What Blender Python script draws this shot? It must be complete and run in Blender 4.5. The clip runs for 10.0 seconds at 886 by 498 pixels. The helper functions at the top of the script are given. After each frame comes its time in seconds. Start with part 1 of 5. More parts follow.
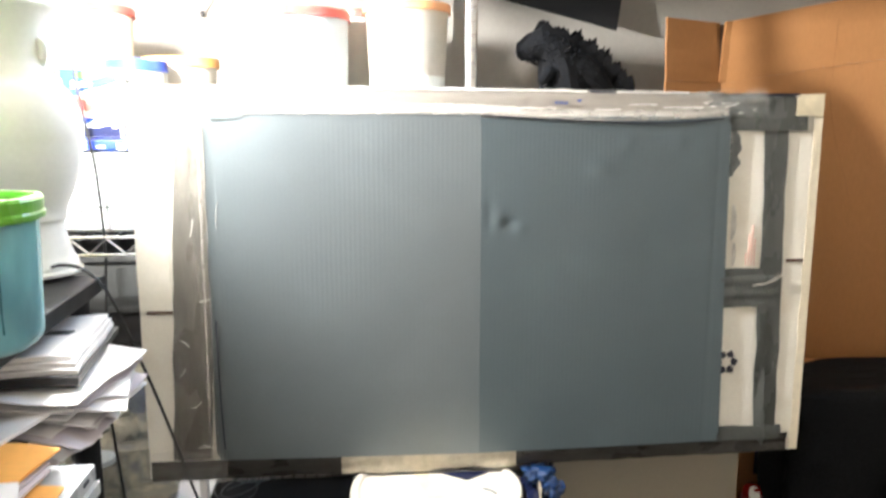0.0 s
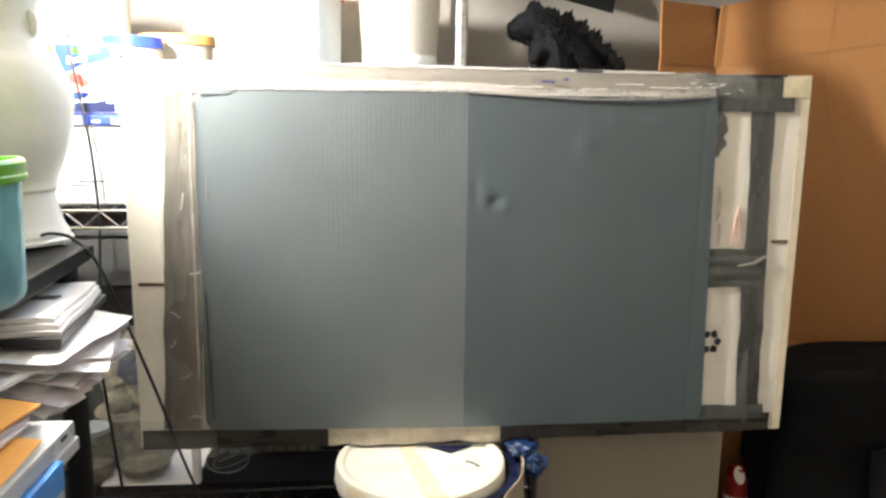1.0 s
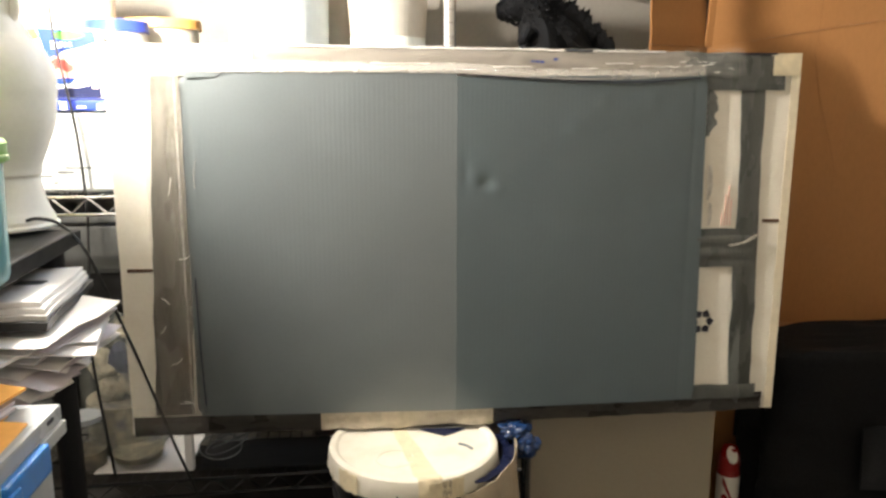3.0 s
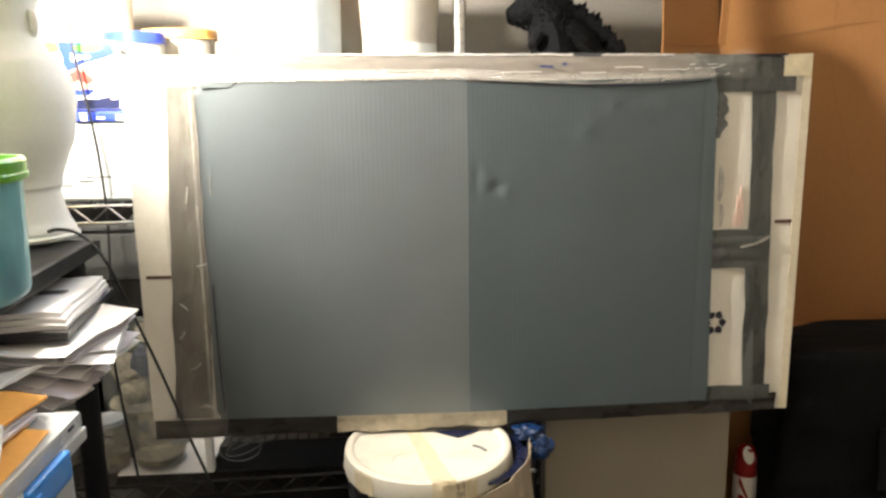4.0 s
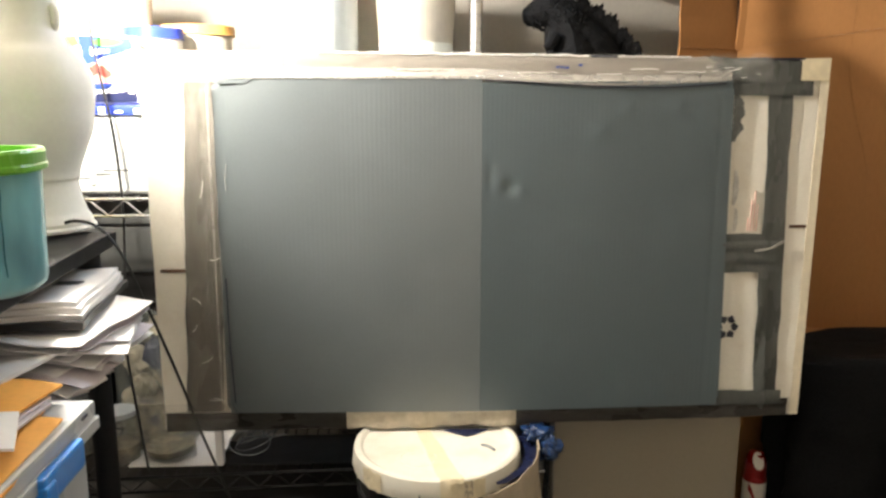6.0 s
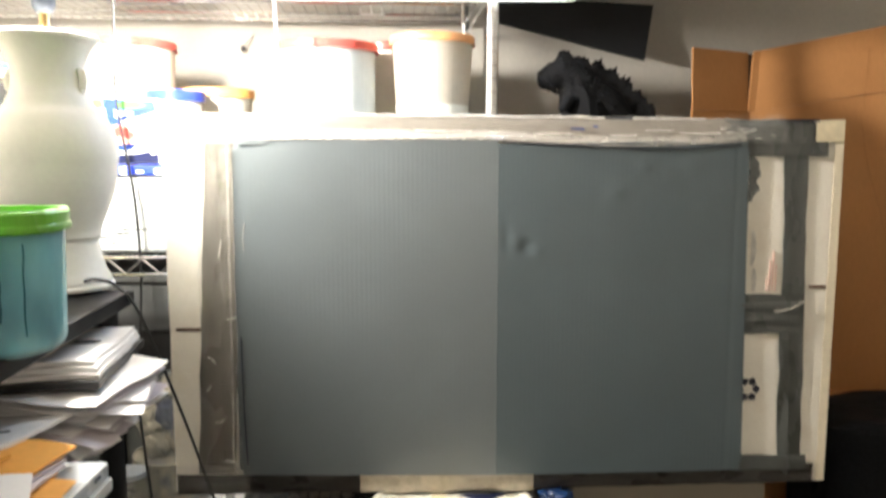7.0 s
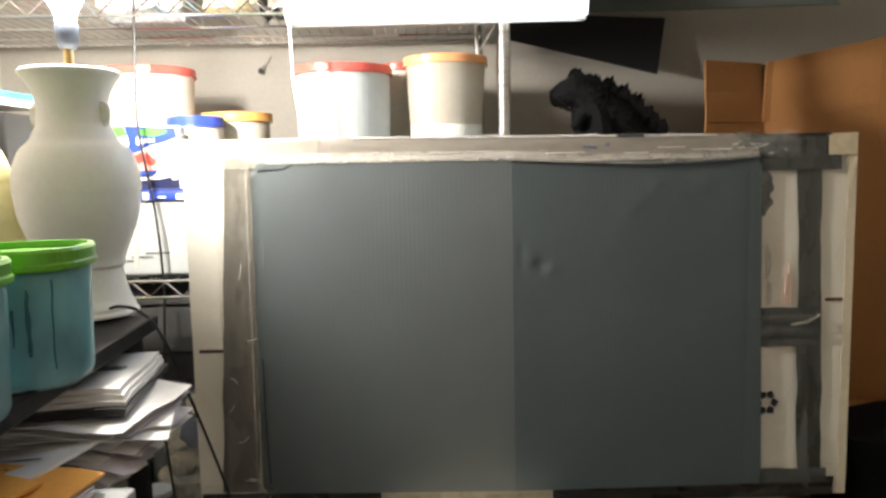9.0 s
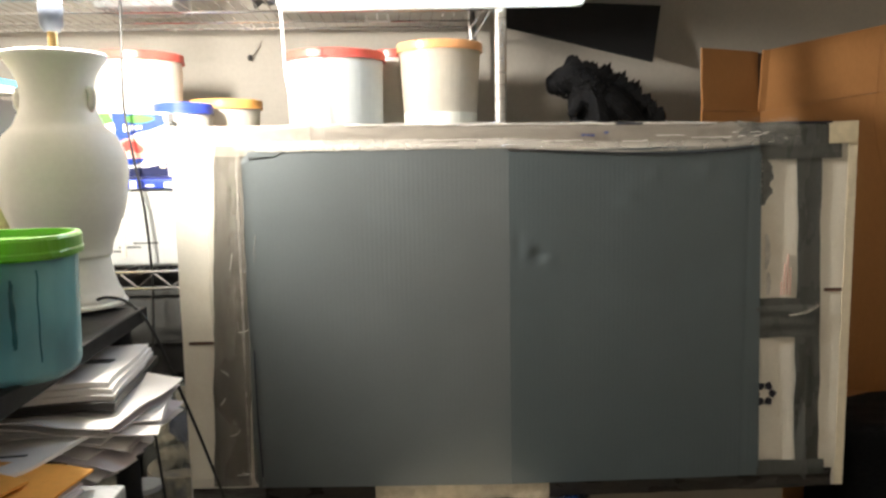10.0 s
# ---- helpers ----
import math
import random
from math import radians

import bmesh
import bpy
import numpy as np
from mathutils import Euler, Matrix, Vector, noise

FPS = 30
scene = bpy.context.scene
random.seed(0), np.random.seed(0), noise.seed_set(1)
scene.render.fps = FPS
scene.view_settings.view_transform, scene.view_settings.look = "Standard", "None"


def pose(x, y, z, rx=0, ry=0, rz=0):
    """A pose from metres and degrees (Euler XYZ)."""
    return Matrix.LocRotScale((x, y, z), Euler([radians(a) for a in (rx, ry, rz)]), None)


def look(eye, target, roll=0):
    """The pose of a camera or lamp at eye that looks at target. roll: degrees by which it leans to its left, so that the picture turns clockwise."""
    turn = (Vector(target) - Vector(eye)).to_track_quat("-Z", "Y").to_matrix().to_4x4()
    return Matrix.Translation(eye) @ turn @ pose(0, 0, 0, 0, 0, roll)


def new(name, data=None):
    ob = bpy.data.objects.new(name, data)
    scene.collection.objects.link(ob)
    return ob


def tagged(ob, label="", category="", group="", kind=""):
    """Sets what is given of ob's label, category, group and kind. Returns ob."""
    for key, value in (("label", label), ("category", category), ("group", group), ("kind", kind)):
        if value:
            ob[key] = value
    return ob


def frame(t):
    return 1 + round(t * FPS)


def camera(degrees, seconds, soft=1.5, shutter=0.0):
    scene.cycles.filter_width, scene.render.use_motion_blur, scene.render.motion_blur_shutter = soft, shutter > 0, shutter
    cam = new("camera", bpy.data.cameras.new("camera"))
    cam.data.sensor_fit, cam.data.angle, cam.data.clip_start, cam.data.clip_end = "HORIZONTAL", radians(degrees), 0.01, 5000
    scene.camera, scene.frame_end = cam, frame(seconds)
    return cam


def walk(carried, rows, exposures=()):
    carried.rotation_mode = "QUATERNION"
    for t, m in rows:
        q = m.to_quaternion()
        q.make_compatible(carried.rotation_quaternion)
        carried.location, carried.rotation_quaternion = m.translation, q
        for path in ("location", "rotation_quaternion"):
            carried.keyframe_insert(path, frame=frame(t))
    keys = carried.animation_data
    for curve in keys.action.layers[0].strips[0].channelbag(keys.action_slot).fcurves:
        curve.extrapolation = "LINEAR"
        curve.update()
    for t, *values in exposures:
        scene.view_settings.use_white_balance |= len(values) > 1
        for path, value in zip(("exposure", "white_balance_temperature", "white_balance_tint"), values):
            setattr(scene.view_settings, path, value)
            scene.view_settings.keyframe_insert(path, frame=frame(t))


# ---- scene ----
cam = camera(60.9, 10.0, soft=2.6, shutter=0.5)
PATH = [
    (0, (-0.19, -0.024, 1.031), (-0.022, 1.942, 0.704), -0.0),
    (0.5, (-0.181, -0.026, 1.013), (-0.046, 1.93, 0.618), 0.0),
    (1, (-0.15, -0.049, 1.013), (-0.008, 1.914, 0.656), 0.6),
    (1.5, (-0.143, -0.049, 1.004), (0.01, 1.913, 0.649), 0.9),
    (2, (-0.146, -0.043, 1.0), (0.014, 1.914, 0.618), 0.4),
    (2.5, (-0.138, -0.044, 1.007), (0.01, 1.909, 0.605), -0.0),
    (2.7, (-0.145, -0.045, 0.997), (0.025, 1.911, 0.614), -0.0),
    (3.8, (-0.128, -0.049, 1.016), (-0.043, 1.909, 0.618), -0.2),
    (4, (-0.127, -0.06, 1.015), (-0.027, 1.899, 0.624), -0.9),
    (4.5, (-0.135, -0.062, 1.017), (-0.075, 1.9, 0.636), -0.7),
    (5, (-0.128, -0.065, 1.016), (-0.068, 1.896, 0.632), -0.4),
    (6.5, (-0.13, -0.062, 1.011), (-0.064, 1.899, 0.622), 0.2),
    (7, (-0.136, -0.061, 1.013), (-0.098, 1.925, 0.778), -0.0),
    (7.5, (-0.138, -0.074, 1.041), (-0.154, 1.924, 0.948), -0.5),
    (8, (-0.135, -0.081, 1.054), (-0.162, 1.918, 1.003), -0.6),
    (8.5, (-0.129, -0.084, 1.049), (-0.158, 1.912, 0.924), -0.7),
    (9, (-0.128, -0.078, 1.037), (-0.143, 1.91, 0.822), -1.2),
    (9.5, (-0.137, -0.063, 1.029), (-0.126, 1.923, 0.795), -1.4),
    (10, (-0.142, -0.053, 1.032), (-0.125, 1.933, 0.793), -1.1),
]
EXPOSURES = [(0, 0.75, 5750, 10), (0.5, 0.52, 5950, 10), (1, 0.35, 6050, 10), (2, 0.18, 6300, 10), (2.5, 0.15, 6400, 10), (4, 0.2, 6400, 10), (5, 0.2, 6400, 10), (6.5, 0.2, 6400, 10),
             (7, 0.2, 6150, 10), (7.5, -0.1, 6050, 10), (8, -0.35, 6050, 10), (8.5, -0.5, 6150, 10), (9, -0.68, 6250, 10), (9.5, -0.65, 6350, 10), (10, -0.55, 6350, 10)]
walk(cam, [(t, look(eye, target, roll)) for t, eye, target, roll in PATH], EXPOSURES)

# ---- light ----
world = bpy.data.worlds.new("room_dark")
world.use_nodes = True
scene.world = world
world.node_tree.nodes["Background"].inputs[0].default_value = (0.9, 0.95, 1.0, 1)
world.node_tree.nodes["Background"].inputs[1].default_value = 0.02

BULB = (-0.705, 1.10, 1.315)
BULB_GLOW, TUBE_GLOW = 2040.0, 40.0
TUBE_A, TUBE_B, TUBE_Y, TUBE_Z = -0.43, 0.145, 1.405, 1.340


# ---- materials ----
def material(name, base, rough=0.6, metal=0.0, vary=0.12, scale=6.0, grain=60.0, bump=0.1, depth=0.002,
             coat=0.0, spec=0.5, transmission=0.0, stretch=(1, 1, 1), stain=None, stain_amount=0.0, sheen=0.0, ior=1.45,
             emit=0.0, emit_color=(1, 1, 1), alpha=1.0, translucent=0.0):
    """A surface with variation at two scales, an optional stain and fine relief, in metres of the object."""
    m = bpy.data.materials.new(name)
    m.use_nodes = True
    nt = m.node_tree
    n, link = nt.nodes, nt.links.new
    b = n["Principled BSDF"]
    tc = n.new("ShaderNodeTexCoord")
    mp = n.new("ShaderNodeMapping")
    mp.inputs["Scale"].default_value = stretch
    link(tc.outputs["Object"], mp.inputs["Vector"])
    big = n.new("ShaderNodeTexNoise")
    big.inputs["Scale"].default_value, big.inputs["Detail"].default_value = scale, 5
    small = n.new("ShaderNodeTexNoise")
    small.inputs["Scale"].default_value, small.inputs["Detail"].default_value = grain, 3
    link(mp.outputs[0], big.inputs["Vector"])
    link(mp.outputs[0], small.inputs["Vector"])
    add = n.new("ShaderNodeMath")
    add.operation = "ADD"
    link(big.outputs["Fac"], add.inputs[0])
    link(small.outputs["Fac"], add.inputs[1])
    ramp = n.new("ShaderNodeMapRange")
    ramp.inputs[1].default_value, ramp.inputs[2].default_value = 0.6, 1.4
    ramp.inputs[3].default_value, ramp.inputs[4].default_value = 1 - vary, 1 + vary
    link(add.outputs[0], ramp.inputs[0])
    mul = n.new("ShaderNodeVectorMath")
    mul.operation = "SCALE"
    mul.inputs[0].default_value = base
    link(ramp.outputs[0], mul.inputs["Scale"])
    colour = mul.outputs[0]
    if stain:
        spots = n.new("ShaderNodeTexNoise")
        spots.inputs["Scale"].default_value, spots.inputs["Detail"].default_value = scale * 1.7, 8
        link(mp.outputs[0], spots.inputs["Vector"])
        cut = n.new("ShaderNodeMapRange")
        cut.inputs[1].default_value, cut.inputs[2].default_value = 0.52, 0.68
        cut.inputs[4].default_value = stain_amount
        link(spots.outputs["Fac"], cut.inputs[0])
        mix = n.new("ShaderNodeMix")
        mix.data_type = "RGBA"
        link(cut.outputs[0], mix.inputs["Factor"])
        link(colour, mix.inputs["A"])
        mix.inputs["B"].default_value = (*stain, 1)
        colour = mix.outputs["Result"]
    link(colour, b.inputs["Base Color"])
    rr = n.new("ShaderNodeMapRange")
    rr.inputs[1].default_value, rr.inputs[2].default_value = 0.3, 0.7
    rr.inputs[3].default_value, rr.inputs[4].default_value = max(0.02, rough - 0.08), min(1, rough + 0.08)
    link(big.outputs["Fac"], rr.inputs[0])
    link(rr.outputs[0], b.inputs["Roughness"])
    b.inputs["Metallic"].default_value = metal
    b.inputs["Coat Weight"].default_value = coat
    b.inputs["Specular IOR Level"].default_value = spec
    b.inputs["Transmission Weight"].default_value = transmission
    b.inputs["IOR"].default_value = ior
    b.inputs["Sheen Weight"].default_value = sheen
    b.inputs["Alpha"].default_value = alpha
    if emit:
        b.inputs["Emission Color"].default_value = (*emit_color, 1)
        b.inputs["Emission Strength"].default_value = emit
    if bump:
        bp = n.new("ShaderNodeBump")
        bp.inputs["Strength"].default_value, bp.inputs["Distance"].default_value = bump, depth
        link(add.outputs[0], bp.inputs["Height"])
        link(bp.outputs[0], b.inputs["Normal"])
    if translucent:
        tr = n.new("ShaderNodeBsdfTranslucent")
        link(colour, tr.inputs["Color"])
        ms = n.new("ShaderNodeMixShader")
        ms.inputs[0].default_value = translucent
        link(b.outputs[0], ms.inputs[1])
        link(tr.outputs[0], ms.inputs[2])
        link(ms.outputs[0], n["Material Output"].inputs["Surface"])
    return m


def fluted(name, base, pitch, rough):
    """Painted corrugated board: faint upright flutes under the paint, plus blotches."""
    m = material(name, base, rough, vary=0.07, scale=4, grain=220, bump=0.10, depth=0.0006, spec=1.0, stain=tuple(1.25 * c for c in base), stain_amount=0.35)
    nt = m.node_tree
    n, link = nt.nodes, nt.links.new
    wave = n.new("ShaderNodeTexWave")
    wave.bands_direction = "X"
    wave.inputs["Scale"].default_value = 0.314 / pitch
    wave.inputs["Distortion"].default_value = 0.8
    wave.inputs["Detail"].default_value = 1
    tc = n.new("ShaderNodeTexCoord")
    link(tc.outputs["Object"], wave.inputs["Vector"])
    old = [x for x in n if x.bl_idname == "ShaderNodeBump"][0]
    bp = n.new("ShaderNodeBump")
    bp.inputs["Strength"].default_value, bp.inputs["Distance"].default_value = 0.17, 0.0006
    patch = n.new("ShaderNodeTexNoise")
    patch.inputs["Scale"].default_value = 3.5
    link(tc.outputs["Object"], patch.inputs["Vector"])
    where = n.new("ShaderNodeMapRange")
    where.inputs[1].default_value, where.inputs[2].default_value = 0.35, 0.65
    link(patch.outputs["Fac"], where.inputs[0])
    relief = n.new("ShaderNodeMath")
    relief.operation = "MULTIPLY"
    link(wave.outputs["Fac"], relief.inputs[0])
    link(where.outputs[0], relief.inputs[1])
    link(relief.outputs[0], bp.inputs["Height"])
    link(old.outputs[0], bp.inputs["Normal"])
    link(bp.outputs[0], n["Principled BSDF"].inputs["Normal"])
    return m


M = {}
# for the unseen walls; its tone sets how much lamp light they bounce
M["wall"] = material("unseen_wall_paint", (0.57, 0.535, 0.475), 0.8, scale=2.0, grain=90, vary=0.06, bump=0.15)
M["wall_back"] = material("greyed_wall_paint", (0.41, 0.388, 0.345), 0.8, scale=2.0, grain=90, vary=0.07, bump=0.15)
M["ceiling"] = material("ceiling_paint", (0.57, 0.535, 0.48), 0.85, scale=2.0, vary=0.05)
M["floor"] = material("concrete_floor", (0.05, 0.047, 0.043), 0.75, scale=3, grain=50, vary=0.25, stain=(0.05, 0.05, 0.05), stain_amount=0.6)
M["card"] = material("brown_cardboard", (0.385, 0.182, 0.062), 0.78, scale=5, grain=150, vary=0.08, bump=0.08, stretch=(1, 1, 0.4))
M["card_edge"] = material("cardboard_crease", (0.29, 0.138, 0.050), 0.9)
M["rimtape"] = material("yellowed_rim_tape", (0.74, 0.67, 0.52), 0.45, scale=18, grain=90, vary=0.10, bump=0.4, depth=0.002)
M["whitecard"] = material("white_box_card", (0.80, 0.77, 0.69), 0.55, scale=7, grain=160, vary=0.05, bump=0.06, stain=(0.55, 0.46, 0.32), stain_amount=0.25)
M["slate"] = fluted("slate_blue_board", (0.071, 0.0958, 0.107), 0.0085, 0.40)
M["slate_pale"] = fluted("paler_slate_board", (0.105, 0.123, 0.130), 0.0085, 0.40)
M["duct"] = material("grey_duct_tape", (0.082, 0.087, 0.081), 0.28, scale=25, grain=240, vary=0.15, bump=0.35, depth=0.002, stretch=(1, 1, 0.35))
M["duct_wide"] = material("greyish_clear_tape", (0.30, 0.272, 0.245), 0.22, spec=1.0, scale=9, grain=60, vary=0.08, bump=0.25, depth=0.003, coat=0.8)
# white for the painted highlights along tape rims and creases
M["tape_glint"] = material("white_tape_glint", (0.78, 0.76, 0.72), 0.18, spec=1.0, scale=14, grain=90, vary=0.05, bump=0.3, depth=0.002, coat=0.8)
M["packing"] = material("clear_packing_tape", (0.55, 0.52, 0.45), 0.10, scale=20, grain=70, vary=0.15, bump=0.4, depth=0.003, coat=0.8, alpha=0.24)
M["packing_bright"] = material("clear_glossy_tape", (0.66, 0.63, 0.58), 0.12, scale=20, grain=70, vary=0.10, bump=0.3, depth=0.002, coat=1.0, alpha=0.38)
M["packing_thin"] = material("thin_clear_tape", (0.50, 0.47, 0.40), 0.09, scale=20, grain=150, vary=0.15, bump=0.8, depth=0.004, coat=1.0, alpha=0.11)
M["clear_film"] = material("crumpled_clear_film", (0.80, 0.79, 0.75), 0.06, scale=20, grain=190, vary=0.05, bump=1.0, depth=0.005, coat=1.0, alpha=0.05)
M["packing_old"] = material("yellowed_packing_tape", (0.46, 0.41, 0.32), 0.25, scale=20, grain=70, vary=0.25, bump=0.4, depth=0.003, coat=0.4)
M["duct_dark"] = material("taupe_glossy_tape", (0.112, 0.104, 0.090), 0.26, spec=1.0, scale=16, grain=120, vary=0.16, bump=0.5, depth=0.004, stretch=(1, 1, 0.35), coat=0.5, stain=(0.055, 0.051, 0.045), stain_amount=0.6)
M["duct_foot"] = material("black_brown_tape", (0.034, 0.031, 0.027), 0.28, coat=0.5, scale=25, grain=200, vary=0.35, bump=0.4, depth=0.003, stretch=(0.35, 1, 1))
# black for print and dark edges, also for the painted shadow under the tape
M["ink_and_shade"] = material("dark_ink_and_shade", (0.02, 0.02, 0.035), 0.6)
M["redink"] = material("faded_red_ink", (0.66, 0.42, 0.36), 0.6)
M["scuff"] = material("grey_smear", (0.16, 0.17, 0.17), 0.7, vary=0.5, scale=40)
M["faint"] = material("faint_grey_smear", (0.56, 0.54, 0.50), 0.7, vary=0.25, scale=60)
M["slot"] = material("slot_shadow_card", (0.10, 0.055, 0.035), 0.9)
M["chrome"] = material("chrome_wire", (0.72, 0.72, 0.72), 0.22, metal=1.0, vary=0.05, bump=0.03)
M["blackwire"] = material("black_epoxy_wire", (0.008, 0.008, 0.008), 0.3, vary=0.2)
M["resin"] = material("dark_resin_shelf", (0.012, 0.0122, 0.0125), 0.55, spec=0.22, scale=12, grain=200, vary=0.25, bump=0.2)
M["ceramic"] = material("matte_white_ceramic", (0.83, 0.82, 0.78), 0.5, scale=6, grain=120, vary=0.04, bump=0.08)
M["brass"] = material("brass_stem", (0.75, 0.55, 0.25), 0.3, metal=1.0)
M["socket"] = material("dark_lamp_socket", (0.05, 0.06, 0.08), 0.4)
M["bulb"] = material("glowing_bulb", (1, 1, 1), 0.4, emit=BULB_GLOW, emit_color=(1.0, 0.91, 0.79), bump=0)
M["led"] = material("glowing_led_tube", (1, 1, 1), 0.4, emit=TUBE_GLOW, emit_color=(0.60, 0.78, 1.0), bump=0)
M["greenlid"] = material("lime_green_plastic", (0.15, 0.42, 0.035), 0.28, vary=0.06)
M["tubplastic"] = material("cloudy_blue_tub", (0.46, 0.68, 0.72), 0.16, scale=10, vary=0.12, alpha=0.30, translucent=0.35, stretch=(1, 1, 0.4), coat=0.5)
M["tubpaint"] = material("blue_paint_residue", (0.42, 0.66, 0.68), 0.5, scale=13, grain=60, vary=0.45, stretch=(1, 1, 0.45), stain=(0.06, 0.22, 0.30), stain_amount=0.9, translucent=0.5)
M["drip"] = material("dark_teal_drip", (0.030, 0.125, 0.150), 0.4)
M["frost"] = material("frosted_plastic", (0.78, 0.74, 0.65), 0.42, scale=6, vary=0.05, translucent=0.35)
M["frostgrey"] = material("frosted_grey_plastic", (0.60, 0.63, 0.62), 0.4, scale=6, vary=0.06, translucent=0.3)
M["frostcream"] = material("creamy_frosted_plastic", (0.62, 0.57, 0.48), 0.35, scale=6, vary=0.06, translucent=0.35)
M["powder"] = material("white_powder_fill", (0.80, 0.80, 0.72), 0.8)
M["redlid"] = material("red_plastic_lid", (0.55, 0.09, 0.07), 0.35)
M["orangelid"] = material("orange_plastic_lid", (0.72, 0.36, 0.16), 0.35)
M["tanlid"] = material("tan_orange_lid", (0.68, 0.36, 0.10), 0.4)
M["bluelid"] = material("blue_plastic_lid", (0.03, 0.06, 0.40), 0.35)
M["navyprint"] = material("navy_print", (0.006, 0.010, 0.05), 0.45)
M["label"] = material("white_paper_label", (0.8, 0.8, 0.8), 0.5)
M["labelblue"] = material("blue_print", (0.012, 0.04, 0.24), 0.45)
M["labelgreen"] = material("green_print", (0.07, 0.25, 0.04), 0.45)
M["labelred"] = material("red_fruit_print", (0.50, 0.05, 0.04), 0.45, scale=60, vary=0.4)
M["labelpink"] = material("pink_bowl_print", (0.62, 0.30, 0.24), 0.45)
M["paper"] = material("white_paper", (0.84, 0.82, 0.81), 0.7, scale=8, grain=120, vary=0.04, bump=0.05)
M["paperlilac"] = material("pale_lilac_paper", (0.62, 0.57, 0.60), 0.7, scale=8, vary=0.06)
M["manila"] = material("orange_envelope", (0.86, 0.42, 0.085), 0.65, scale=8, grain=140, vary=0.08)
M["trayclear"] = material("grey_clear_plastic", (0.42, 0.44, 0.45), 0.25, vary=0.08)
M["bluelatch"] = material("blue_latch_plastic", (0.02, 0.20, 0.62), 0.35)
M["blackplastic"] = material("black_plastic", (0.012, 0.012, 0.012), 0.4, vary=0.2)
M["fabric"] = material("black_cloth", (0.010, 0.0102, 0.0105), 0.85, scale=9, grain=200, vary=0.5, bump=0.3, spec=0.1)
M["toy"] = material("black_rubber_figure", (0.0045, 0.0045, 0.005), 0.8, spec=0.15, scale=30, grain=160, vary=0.4, bump=0.6, depth=0.004)
M["bucket"] = material("black_bucket", (0.012, 0.012, 0.013), 0.35, scale=20, vary=0.4)
M["lidwhite"] = material("cream_bucket_lid", (0.76, 0.73, 0.64), 0.4, scale=9, grain=60, vary=0.04, stain=(0.62, 0.52, 0.36), stain_amount=0.35)
M["masking"] = material("yellowed_masking_tape", (0.70, 0.62, 0.44), 0.55, scale=30, vary=0.12, bump=0.4)
M["bluebag"] = material("blue_plastic_bag", (0.005, 0.024, 0.085), 0.28, scale=30, vary=0.5, bump=0.6, depth=0.004, coat=0.25)
M["navybag"] = material("navy_bag", (0.010, 0.014, 0.045), 0.3, scale=20, vary=0.3)
M["beigebag"] = material("beige_plastic_bag", (0.42, 0.36, 0.27), 0.4, scale=20, vary=0.15, bump=0.4)
M["cabinet"] = material("pale_grey_cabinet", (0.315, 0.278, 0.215), 0.5, scale=4, grain=140, vary=0.05)
M["canred"] = material("red_can_paint", (0.28, 0.012, 0.012), 0.3)
M["canwhite"] = material("white_can_print", (0.78, 0.75, 0.68), 0.35)
M["glass"] = material("clear_jar_glass", (0.70, 0.74, 0.68), 0.06, alpha=0.13, vary=0.05, bump=0.05)
M["jarstuff"] = material("jar_contents", (0.23, 0.20, 0.14), 0.7, scale=11, vary=0.7, stain=(0.08, 0.08, 0.09), stain_amount=0.9)
M["boardwhite"] = material("pale_beige_card", (0.40, 0.372, 0.338), 0.7, scale=2.5, vary=0.05)
M["boardgrey"] = material("grey_green_sheet", (0.135, 0.158, 0.150), 0.55, scale=4, vary=0.08)
M["boardblack"] = material("black_board", (0.012, 0.013, 0.015), 0.6)
M["cord"] = material("black_cord", (0.012, 0.012, 0.012), 0.4)
M["cordwhite"] = material("white_cord", (0.75, 0.74, 0.72), 0.45)
M["yellow"] = material("pale_yellow_plastic", (0.86, 0.80, 0.42), 0.5, scale=10, vary=0.1)
M["cream"] = material("cream_ceramic", (0.80, 0.72, 0.46), 0.5, scale=12, vary=0.08)
M["skyblue"] = material("sky_blue_plastic", (0.05, 0.42, 0.72), 0.4)
M["darkjunk"] = material("dark_clutter", (0.05, 0.05, 0.05), 0.6, scale=20, vary=0.5)
M["greyboxmat"] = material("dark_grey_box", (0.06, 0.062, 0.06), 0.55, scale=8, vary=0.15)


# ---- builders ----
def thing(name, label, category, at=(0, 0, 0), group="", kind="", turn=0):
    ob = new(name)
    ob.empty_display_size = 0.03
    ob.matrix_world = pose(*at, 0, 0, turn)
    return tagged(ob, label, category, group, kind)


def part(name, bm, mat, parent=None, label="", smooth=False):
    me = bpy.data.meshes.new(name)
    bmesh.ops.recalc_face_normals(bm, faces=bm.faces[:])
    if smooth:
        bm.normal_update()
        for e in bm.edges:
            if len(e.link_faces) == 2 and e.calc_face_angle(0.0) > 0.75:
                e.smooth = False
    bm.to_mesh(me)
    bm.free()
    if smooth:
        for p in me.polygons:
            p.use_smooth = True
    me.materials.append(M[mat])
    ob = new(name, me)
    if parent:
        ob.parent = parent
    if label:
        ob["label"] = label
    return ob


